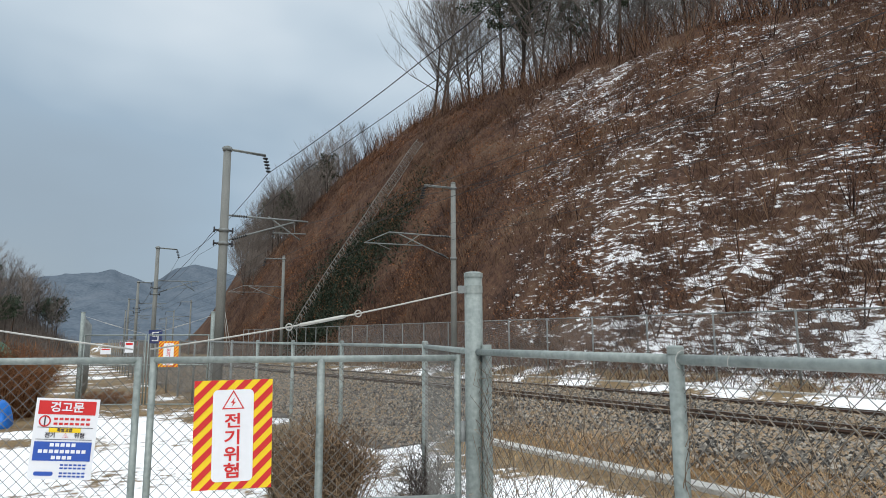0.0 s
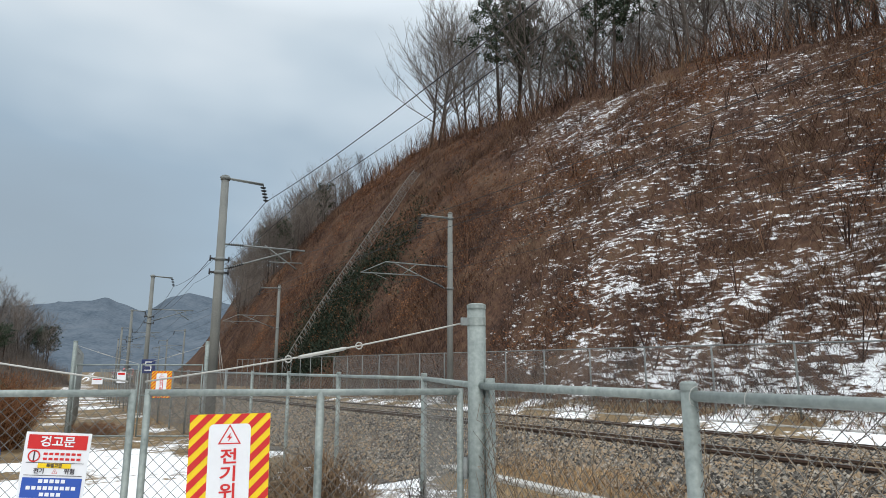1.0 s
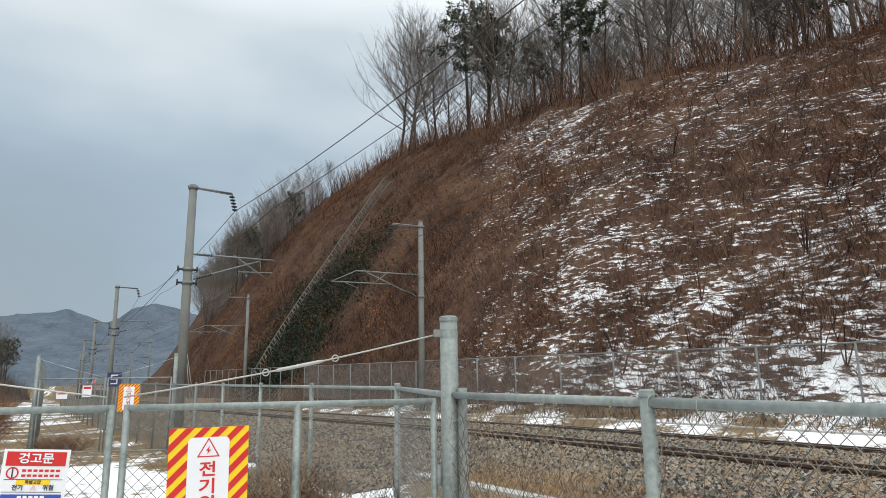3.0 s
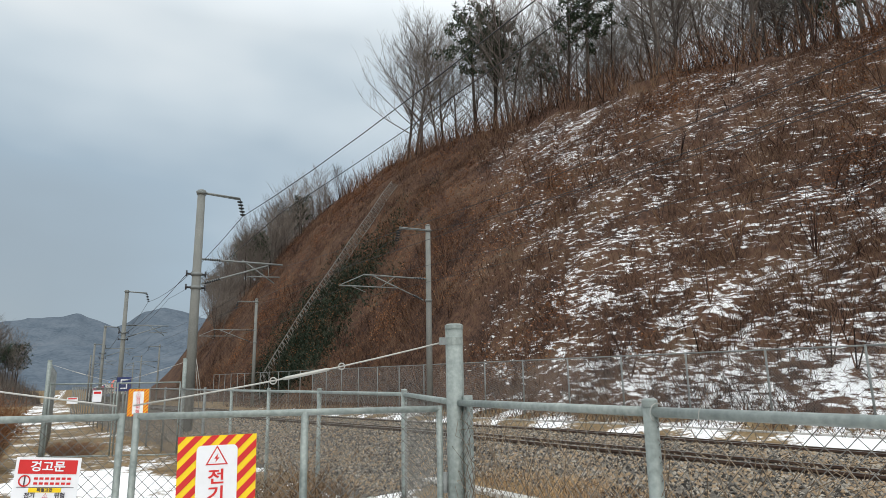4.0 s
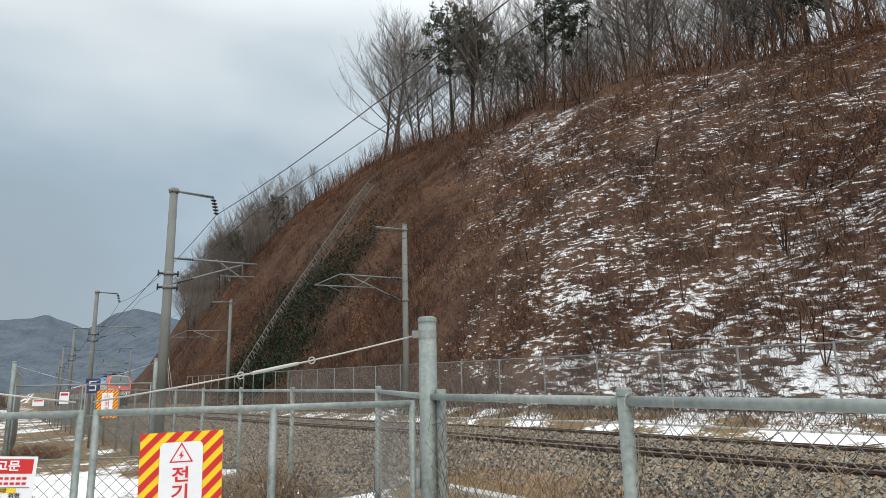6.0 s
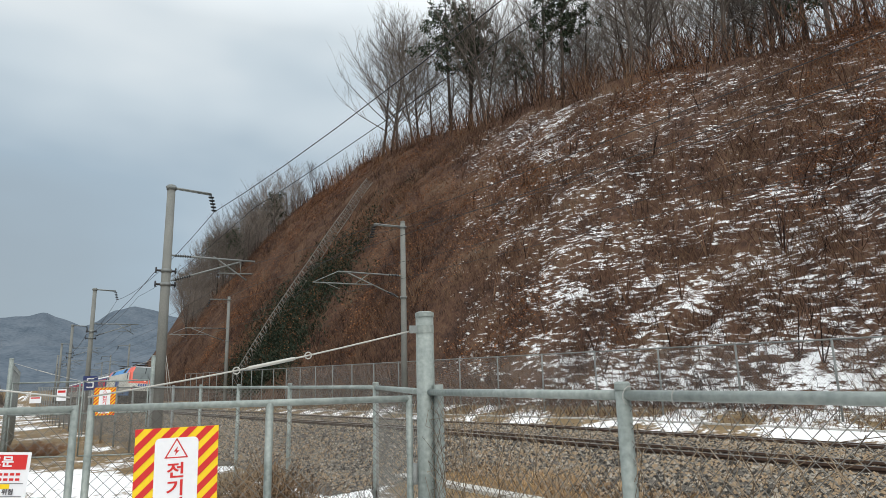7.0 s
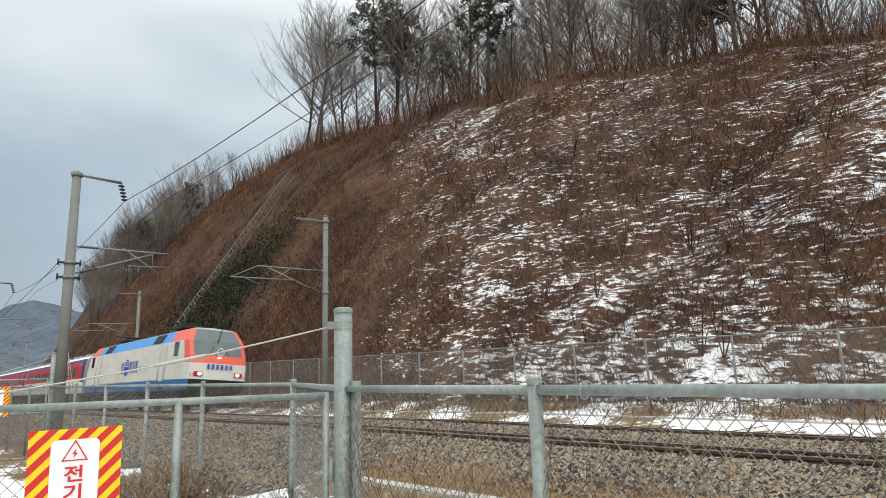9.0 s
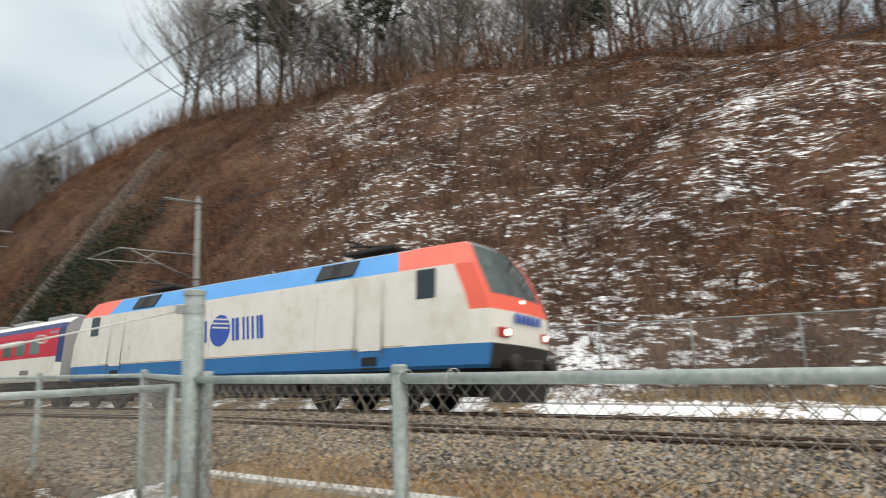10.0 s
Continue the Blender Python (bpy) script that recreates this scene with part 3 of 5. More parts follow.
def triangle_mark(parent, x, z, size, lift):
    bm = bmesh.new()
    for s0, s1 in ((1.0, 0.82),):
        o = [bm.verts.new((x + size * s0 * math.cos(a), -lift, z + size * s0 * math.sin(a))) for a in (math.pi / 2, math.pi * 7 / 6, math.pi * 11 / 6)]
        i = [bm.verts.new((x + size * s1 * math.cos(a), -lift, z + size * s1 * math.sin(a))) for a in (math.pi / 2, math.pi * 7 / 6, math.pi * 11 / 6)]
        for k in range(3):
            bm.faces.new((o[k], o[(k + 1) % 3], i[(k + 1) % 3], i[k]))
    q = size * 0.42
    zig = [(0.25, 0.9), (-0.5, -0.05), (-0.05, -0.05), (-0.3, -0.75), (0.5, 0.15), (0.05, 0.15)]
    bm.faces.new([bm.verts.new((x + q * a, -lift, z + q * b)) for a, b in zig])
    return part("shock_symbol", bm, M_SIGN_RED, parent)


def danger_sign(m, w, h, label, letters=True):
    t = thing("danger_sign", m, label, "warning sign", "danger signs")
    plate(t, "board", w, h, 0, 0, M_SIGN_YELLOW, 0.0, thick=0.002)
    hazard_stripes(t, w, h)
    plate(t, "white_panel", w * 0.52, h * 0.84, 0, -0.005, M_SIGN_WHITE, 0.0032, 0.022)
    triangle_mark(t, 0, h * 0.29, w * 0.165, 0.0048)
    if letters:
        for k, ch in enumerate("전기위험"):
            lettering(t, ch, w * 0.2, 0, h * (0.115 - 0.152 * k), M_SIGN_RED, 0.0048, 1.22)
    return t


def notice_sign(m, w, h, label):
    t = thing("notice_sign", m, label, "notice", "notices")
    plate(t, "board", w, h, 0, 0, M_SIGN_WHITE, 0.0, thick=0.002)
    plate(t, "red_header", w * 0.9, h * 0.17, 0, h * 0.385, M_SIGN_RED, 0.0022)
    lettering(t, "경고문", h * 0.135, 0, h * 0.385, M_SIGN_WHITE, 0.004, 1.1)
    bm = bmesh.new()
    for k in range(20):
        a, b = 2 * math.pi * k / 20, 2 * math.pi * (k + 1) / 20
        R, r0, cx, cz = w * 0.095, w * 0.072, -w * 0.33, h * 0.215
        bm.faces.new([bm.verts.new((cx + q * math.cos(v), -0.0024, cz + q * math.sin(v))) for q, v in ((R, a), (R, b), (r0, b), (r0, a))])
    part("ban_ring", bm, M_SIGN_RED, t)
    bar = plate(t, "ban_bar", w * 0.02, h * 0.11, -w * 0.33, h * 0.215, M_INK, 0.0024)
    for z in (0.245, 0.185):
        for k in range(7):
            plate(t, "text_bar", w * 0.06, h * 0.028, -w * 0.16 + k * w * 0.085, h * z, M_SIGN_RED, 0.0022)
    plate(t, "yellow_strip", w * 0.5, h * 0.055, 0, h * 0.105, M_SIGN_YELLOW, 0.0022)
    lettering(t, "특별고압", h * 0.05, 0, h * 0.105, M_INK, 0.004)
    plate(t, "frame_line", w * 0.88, h * 0.006, 0, h * 0.138, M_INK, 0.002)
    plate(t, "frame_line", w * 0.88, h * 0.006, 0, h * -0.01, M_INK, 0.002)
    lettering(t, "전기", h * 0.07, -w * 0.22, h * 0.04, M_INK, 0.004)
    lettering(t, "위험", h * 0.07, w * 0.24, h * 0.04, M_INK, 0.004)
    triangle_mark(t, w * 0.02, h * 0.035, w * 0.05, 0.003)
    plate(t, "blue_panel", w * 0.9, h * 0.235, 0, -h * 0.155, M_SIGN_BLUE, 0.0022)
    for z, n in ((-0.075, 5), (-0.155, 9), (-0.23, 4)):
        for k in range(n):
            plate(t, "text_bar", w * 0.062, h * 0.042, (k - (n - 1) / 2) * w * 0.085, h * z, M_SIGN_WHITE, 0.004)
    for z in (-0.32, -0.36, -0.42, -0.46):
        for k in range(6):
            plate(t, "text_bar", w * 0.05, h * 0.02, w * 0.02 + k * w * 0.07, h * z, M_SIGN_BLUE, 0.0022)
    plate(t, "emblem", w * 0.3, h * 0.05, -w * 0.25, -h * 0.43, M_SIGN_BLUE, 0.0022, 0.008)
    return t


def build_far_gate():
    g = thing("double_gate", Matrix(), "tall mesh double gate across the snowy path", "gate", "path gates")
    a, m, b = (0.14, 17.2), (1.48, 16.45), (2.80, 15.72)
    for x, y in (a, b):
        post(g, x, y, 2.28, 0.045, M_GALV)
    m1, m2 = (m[0] - 0.03, m[1] + 0.017), (m[0] + 0.03, m[1] - 0.017)
    gate_leaf(g, (a[0] + 0.07, a[1] - 0.03), m1, 1.74, 0.15, 1.05, ())
    gate_leaf(g, m2, (b[0] - 0.07, b[1] + 0.03), 1.74, 0.15, 1.05, ())
    stay(g, (a[0], a[1], 2.2), (m1[0], m1[1], 1.76))
    stay(g, (b[0], b[1], 2.2), (m2[0], m2[1], 1.76))
    f = thing("chain_link_fence", Matrix(), "weathered mesh fence running back from the far gate", "fence", "trackside fences")
    prev = a
    for k in range(1, 9):
        p = (a[0] + 0.05 * k, a[1] + 1.5 * k)
        post(f, *p, 2.2, 0.035, M_GALV_OLD)
        tubes("top_rail", [rod((*prev, 2.1), (*p, 2.1), 0.021)], M_GALV_OLD, f, 8)
        mesh_panel("netting", (*prev, 0), (*p, 0), 0.05, 2.08, f, M_WIRE, pitch=0.1)
        prev = p


def build_far_fence():
    f = thing("chain_link_fence", Matrix(), "low mesh fence along the foot of the snowy slope", "fence", "trackside fences")
    prev = None
    k = 0
    for y in np.arange(-22.3, 75, 2.5):
        x = 16.55 + float(off(y))
        z = ground_z(x, y)
        top = 2.36 + 0.004 * (y - 11)
        tubes("post", [rod((x, y, z - 0.05), (x, y, top + 0.03), 0.03)], M_GALV_OLD, f, 8)
        if prev:
            tubes("top_rail", [rod((prev[0], prev[1], prev[2]), (x, y, top), 0.022)], M_GALV_OLD, f, 8)
            if y < 45:
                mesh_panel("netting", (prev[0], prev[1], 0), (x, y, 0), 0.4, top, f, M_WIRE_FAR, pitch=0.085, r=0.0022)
        prev = (x, y, top)


# ---------------------------------------------------------------- overhead line
def build_pole(x, y, top, to_track, label, drop=0.0):
    """A tapered mast with feeder arm, insulators and a cantilever; to_track is +1 or -1, drop lowers the cantilever."""
    t = thing("catenary_mast", pose(x, y, 0), label, "railway mast", "catenary masts")
    z0 = ground_z(x, y)
    d = to_track
    slim = 1.0 if d > 0 else 0.82
    tubes("mast", [[((0, 0, z0 - 0.2), 0.185 * slim), ((0, 0, z0 + 4), 0.172 * slim), ((0, 0, top), 0.145 * slim)]], M_POLE, t, 18)
    tubes("mast_cap", [[((0, 0, top), 0.155 * slim), ((0, 0, top + 0.05), 0.155 * slim), ((0, 0, top + 0.09), 0.06)]], M_POLE, t, 14)
    hang = top - (0.02 if d > 0 else 0.2)
    reach = 1.5 if d > 0 else 1.62
    arm = tubes("feeder_arm", [rod((-0.2 * d, 0, hang), (reach * d, 0, hang - 0.05), 0.04), rod((0.1 * d, 0, hang - 0.05), (reach * d, 0, hang - 0.11), 0.02)], M_GALV_OLD, t, 8)
    tubes("arm_band", [[((0, 0, hang - 0.1), 0.18 * slim), ((0, 0, hang + 0.04), 0.18 * slim)]], M_GALV_OLD, t, 14)
    ins = []
    for k in range(5):
        base = Vector((reach * d + 0.035 * d * k, 0, hang - 0.16 - 0.13 * k))
        ins.append([(base, 0.03), (base - Vector((0, 0, 0.02)), 0.115), (base - Vector((0, 0, 0.06)), 0.10), (base - Vector((0, 0, 0.08)), 0.03)])
    ins.append(rod((reach * d, 0, hang - 0.05), (1.64 * d if d > 0 else -1.78, 0, top - 0.8), 0.016))
    tubes("insulator_string", ins, M_INSULATOR, arm, 10)
    for z in (5.82, 5.3) if d > 0 else (5.5,):
        z -= drop
        tubes("clamp_band", [[((0, 0, z - 0.06), 0.2 * slim), ((0, 0, z + 0.06), 0.2 * slim)]], M_GALV_OLD, t, 14)
        if d > 0:
            tubes("clamp_arm", [rod((-0.38, 0, z), (0.36, 0, z), 0.04)], M_CABLE, t, 6)
            for q in (-0.36, 0.33):
                tubes("clamp_bolt", [rod((q, 0, z - 0.1), (q, 0, z + 0.12), 0.03)], M_CABLE, t, 6)
    at = lambda a, z: (a * d, 0, z - drop)
    if d > 0:
        bars = [(at(0.15, 6.43), at(3.35, 6.45), 0.036), (at(0.2, 5.46), at(2.75, 6.38), 0.032), (at(1.9, 5.87), at(3.26, 5.93), 0.022), (at(1.7, 6.52), at(3.03, 5.66), 0.028), (at(2.75, 6.4), at(2.8, 5.92), 0.014)]
        bulbs = [(at(0.25, 6.43), at(0.9, 6.435)), (at(0.3, 5.49), at(0.9, 5.71))]
    else:
        bars = [(at(0.15, 6.56), at(3.5, 6.53), 0.034), (at(3.5, 6.53), at(4.72, 5.95), 0.02), (at(4.72, 5.95), at(1.76, 6.01), 0.028), (at(0.3, 5.5), at(3.0, 6.5), 0.03), (at(2.6, 6.02), at(1.9, 6.52), 0.02), (at(4.1, 5.95), at(3.4, 5.72), 0.016)]
        bulbs = [(at(0.25, 6.558), at(0.85, 6.553)), (at(0.4, 5.54), at(0.9, 5.72))]
    c = tubes("cantilever", [rod(a, b, r) for a, b, r in bars], M_GALV_OLD, t, 8)
    for a, b in bulbs:
        a, b = Vector(a), Vector(b)
        sheds = [rod(a, b, 0.03)] + [[(a.lerp(b, f), 0.03), (a.lerp(b, f + 0.03), 0.065), (a.lerp(b, f + 0.09), 0.03)] for f in np.linspace(0.05, 0.85, 7)]
        tubes("insulator", sheds, M_INSULATOR, c, 8)
    return t


def anchor_mast():
    """A short strut mast with two guy wires behind the first mast."""
    t = thing("anchor_mast", pose(5.73, 30.0, 0), "slim grey anchor mast held by two guy wires", "railway mast")
    z0 = ground_z(5.73, 30.0)
    tubes("mast", [rod((0, 0, z0 - 0.1), (0, 0, 4.3), 0.075, 0.06)], M_POLE, t, 10)
    tubes("band", [rod((0, 0, 3.35), (0, 0, 3.6), 0.09)], M_GALV_OLD, t, 10)
    for a in (0.62, 0.42):
        tubes("guy_wire", [rod((0, 0, 3.5), (a, -0.1, z0), 0.016)], M_STAY, t, 5)


def cable(name, pts, r, label, sag=0.35, group="overhead cables"):
    path = []
    for a, b in zip(pts[:-1], pts[1:]):
        a, b = Vector(a), Vector(b)
        for k in np.linspace(0, 1, 10)[:-1]:
            path.append((a.lerp(b, k) - Vector((0, 0, sag * 4 * k * (1 - k))), r))
    path.append((Vector(pts[-1]), r))
    ob = tubes(name, [path], M_CABLE, None, 4)
    return tagged(ob, label, "cable", group)


def build_overhead():
    near = [(5.72, -7.0, 10.4), (4.75, 25.26, 9.12), (5.52, 57.0, 9.2), (6.5, 88.0, 8.8), (7.6, 120.0, 8.4), (9.3, 155, 7.9), (12.0, 190, 7.4)]
    far = [(17.8, -5.0, 9.3), (15.83, 26.39, 9.25), (15.83, 56.07, 8.95), (16.8, 115.0, 8.1), (18.5, 150.0, 7.8), (21, 185, 7.3)]
    for x, y, z in near[1:]:
        build_pole(x, y, z, 1, "tapered grey concrete catenary mast with bracket arm", max(0.0, -float(grade(y)) - 0.7))
    for x, y, z in far[1:]:
        build_pole(x, y, z, -1, "slender concrete catenary mast at the foot of the slope", max(0.0, -float(grade(y)) - 0.25))
    anchor_mast()
    cable("feeder_cable", [(x + 1.64, y, z - 0.8) for x, y, z in near], 0.013, "dark overhead feeder cable strung between masts", 0.62)
    cable("return_cable", [(x + 3.2, y, z - 0.45) for x, y, z in near], 0.012, "thin dark return conductor strung between masts", 0.35)
    cable("return_cable", [(x - 0.36, y, 5.9 + float(grade(y)) * 0.6) for x, y, z in near[1:]], 0.011, "thin dark earth wire clamped along the masts", 0.4)
    cable("feeder_cable", [(x - 1.78, y, z - 0.8) for x, y, z in far], 0.011, "dark overhead feeder cable above the slope side track", 0.7)
    for c, run, d in ((NEAR, near, 1), (FAR, far, -1)):
        cable("messenger_cable", [(c + float(off(y)), y, 6.5 + float(grade(y))) for x, y, z in run], 0.008, "messenger cable hung over the track", 0.45)
        cable("contact_wire", [(c + float(off(y)), y, 5.6 + float(grade(y))) for x, y, z in run], 0.008, "copper contact wire hung over the track", 0.02)


def build_ladder():
    """A lattice access stair laid up the slope."""
    t = thing("slope_stair", Matrix(), "long grey lattice access stair laid up the scrubby slope", "stair")
    foot, head = np.array((17.3, 57.9)), np.array((35.6, 67.2))
    n = 72
    L, R = [], []
    d = (head - foot) / np.linalg.norm(head - foot)
    q = np.array((-d[1], d[0])) * 0.45
    for k in range(n + 1):
        p = foot + (head - foot) * k / n
        z = ground_z(*p)
        L.append(Vector((*(p + q), z + 1.7 - 0.7 * k / n)))
        R.append(Vector((*(p - q), z + 0.6 - 0.25 * k / n)))
    for k in list(range(1, n)) * 20:
        for run in (L, R):
            run[k] = (run[k] * 2 + run[k - 1] + run[k + 1]) / 4
    tubes("side_rail", [[(p, 0.05) for p in L]], M_STAIR, t, 5)
    tubes("side_rail", [[(p, 0.05) for p in R]], M_STAIR, t, 5)
    for k in range(n):
        tubes("rung", [rod(L[k], R[k], 0.032)], M_STAIR, t, 4)
        lo, hi = (L[k], R[k + 1]) if k % 2 else (R[k], L[k + 1])
        tubes("brace", [rod(lo, hi, 0.028)], M_STAIR, t, 4)
    for k in (10, 24, 38, 52):
        tubes("prop", [rod(R[k], R[k] + Vector((1.5, -1.0, -1.3)), 0.035)], M_STAIR, t, 5)


# ---------------------------------------------------------------- plants
def tree_paths(rng, height, spread=1.0, lean=0.0):
    """Trunk, limbs and twigs of a bare tree, as tapered paths."""
    trunk, limbs, twigs = [], [], []
    p, d = Vector((0, 0, -0.4)), Vector((lean, 0, 1)).normalized()
    pts = [p]
    for k in range(9):
        d = (d + Vector((rng.uniform(-0.09, 0.09), rng.uniform(-0.09, 0.09), 0.05))).normalized()
        p = p + d * (height * 0.98 / 9)
        pts.append(p)
    r0 = height * 0.0125
    trunk.append([(q, max(0.018, r0 * (1 - 0.9 * k / 9) ** 1.1)) for k, q in enumerate(pts)])

    def grow(start, way, length, r, seg, up):
        out, q, w = [(start, r)], start, way
        for k in range(seg):
            w = (w + Vector((rng.uniform(-0.16, 0.16), rng.uniform(-0.16, 0.16), up + rng.uniform(-0.08, 0.08)))).normalized()
            q = q + w * (length / seg)
            out.append((q, max(0.006, r * (1 - 0.85 * (k + 1) / seg))))
        return out, w

    for k in range(30):
        f = 0.2 + 0.77 * (k + rng.rand()) / 30
        i = min(8, int(f * 9))
        start = pts[i].lerp(pts[i + 1], f * 9 - i)
        a = k * 2.4 + rng.uniform(-0.5, 0.5)
        tilt = rng.uniform(0.45, 1.3)
        way = Vector((math.cos(a) * spread, math.sin(a) * spread, tilt + 0.35)).normalized()
        length = height * (0.54 - 0.34 * f) * rng.uniform(0.75, 1.25)
        limb, end = grow(start, way, length, r0 * (0.42 - 0.25 * f), 4, 0.09)
        limbs.append(limb)
        for j in range(7):
            g = 0.25 + 0.75 * (j + rng.rand()) / 7
            m = min(3, int(g * 4))
            s = limb[m][0].lerp(limb[m + 1][0], g * 4 - m)
            b = rng.uniform(0, 6.28)
            w = ((limb[m + 1][0] - limb[m][0]).normalized() + Vector((math.cos(b), math.sin(b), 0.5)) * 0.75).normalized()
            br, end = grow(s, w, length * rng.uniform(0.3, 0.55), 0.02, 3, 0.12)
            limbs.append(br)
            for h in range(7):
                c = rng.randint(0, 3)
                s2 = br[c][0].lerp(br[c + 1][0], rng.rand())
                b = rng.uniform(0, 6.28)
                w2 = (w + Vector((math.cos(b), math.sin(b), rng.uniform(0, 0.9))) * 0.8).normalized()
                tw, e2 = grow(s2, w2, rng.uniform(0.5, 1.3), 0.011, 2, 0.1)
                twigs.append([(q, max(r, 0.0065)) for q, r in tw])
    return trunk, limbs, twigs


def bare_tree(seed, height, label, spread=1.0):
    rng = np.random.RandomState(seed)
    t = thing("bare_tree", Matrix(), label, "tree", "ridge trees")
    trunk, limbs, twigs = tree_paths(rng, height, spread)
    tubes("trunk", trunk, M_BARK, t, 7)
    V, F = tube_arrays(limbs, 4)
    V2, F2 = tube_arrays(twigs, 3)
    n = len(V)
    me = from_arrays("crown", V + V2, F + [tuple(i + n for i in f) for f in F2], M_TWIG)
    part("crown", me, M_TWIG, t)
    return t


def pine_tree(seed, height, label):
    rng = np.random.RandomState(seed)
    t = thing("pine_tree", Matrix(), label, "tree", "ridge pines")
    trunk, paths = [[(Vector((0, 0, -0.4)), height * 0.014), (Vector((0.2, 0.1, height * 0.5)), height * 0.01), (Vector((0.1, 0.3, height)), 0.03)]], []
    V, F = [], []
    for k in range(24):
        f = 0.5 + 0.5 * (k + rng.rand()) / 24
        a = k * 2.4
        length = height * (0.26 - 0.2 * (f - 0.5)) * rng.uniform(0.6, 1.2)
        s = Vector((0.15, 0.2, height * f))
        e = s + Vector((math.cos(a) * length, math.sin(a) * length, length * rng.uniform(0.0, 0.4)))
        paths.append(rod(s, e, 0.05, 0.015))
        for j in range(10):
            c = s.lerp(e, rng.uniform(0.3, 1.1)) + Vector(rng.uniform(-0.6, 0.6, 3))
            for h in range(15):
                w = Vector(rng.normal(size=3)).normalized()
                w.z = abs(w.z) * 0.7
                side = w.orthogonal().normalized() * rng.uniform(0.05, 0.1)
                o = c + Vector(rng.normal(size=3)) * 0.16
                n = len(V)
                V += [o - side, o + side, o + w * rng.uniform(0.25, 0.5)]
                F.append((n, n + 1, n + 2))
    tubes("trunk", trunk, M_BARK, t, 7)
    tubes("branchwork", paths, M_BARK, t, 4)
    part("needles", from_arrays("needles", V, F, M_NEEDLE), M_NEEDLE, t)
    return t


def stems(name, x, y, z, h, w, lean, rng, material, label, category):
    """Very many thin stems as slim blades, in one piece."""
    n = len(x)
    a, b = rng.rand(n) * 6.28, rng.rand(n) * 6.28
    base = np.stack([x, y, z], -1)
    side = np.stack([np.cos(a), np.sin(a), 0 * a], -1) * (w * 0.5)[:, None]
    tip = base + np.stack([np.cos(b) * lean * h, np.sin(b) * lean * h, h], -1)
    V = np.stack([base - side, base + side, tip + side * 0.25], 1).reshape(-1, 3)
    F = np.arange(3 * n).reshape(-1, 3)
    ob = part(name, from_arrays(name, V, F, material), material)
    return tagged(ob, label, category, kind="stuff")


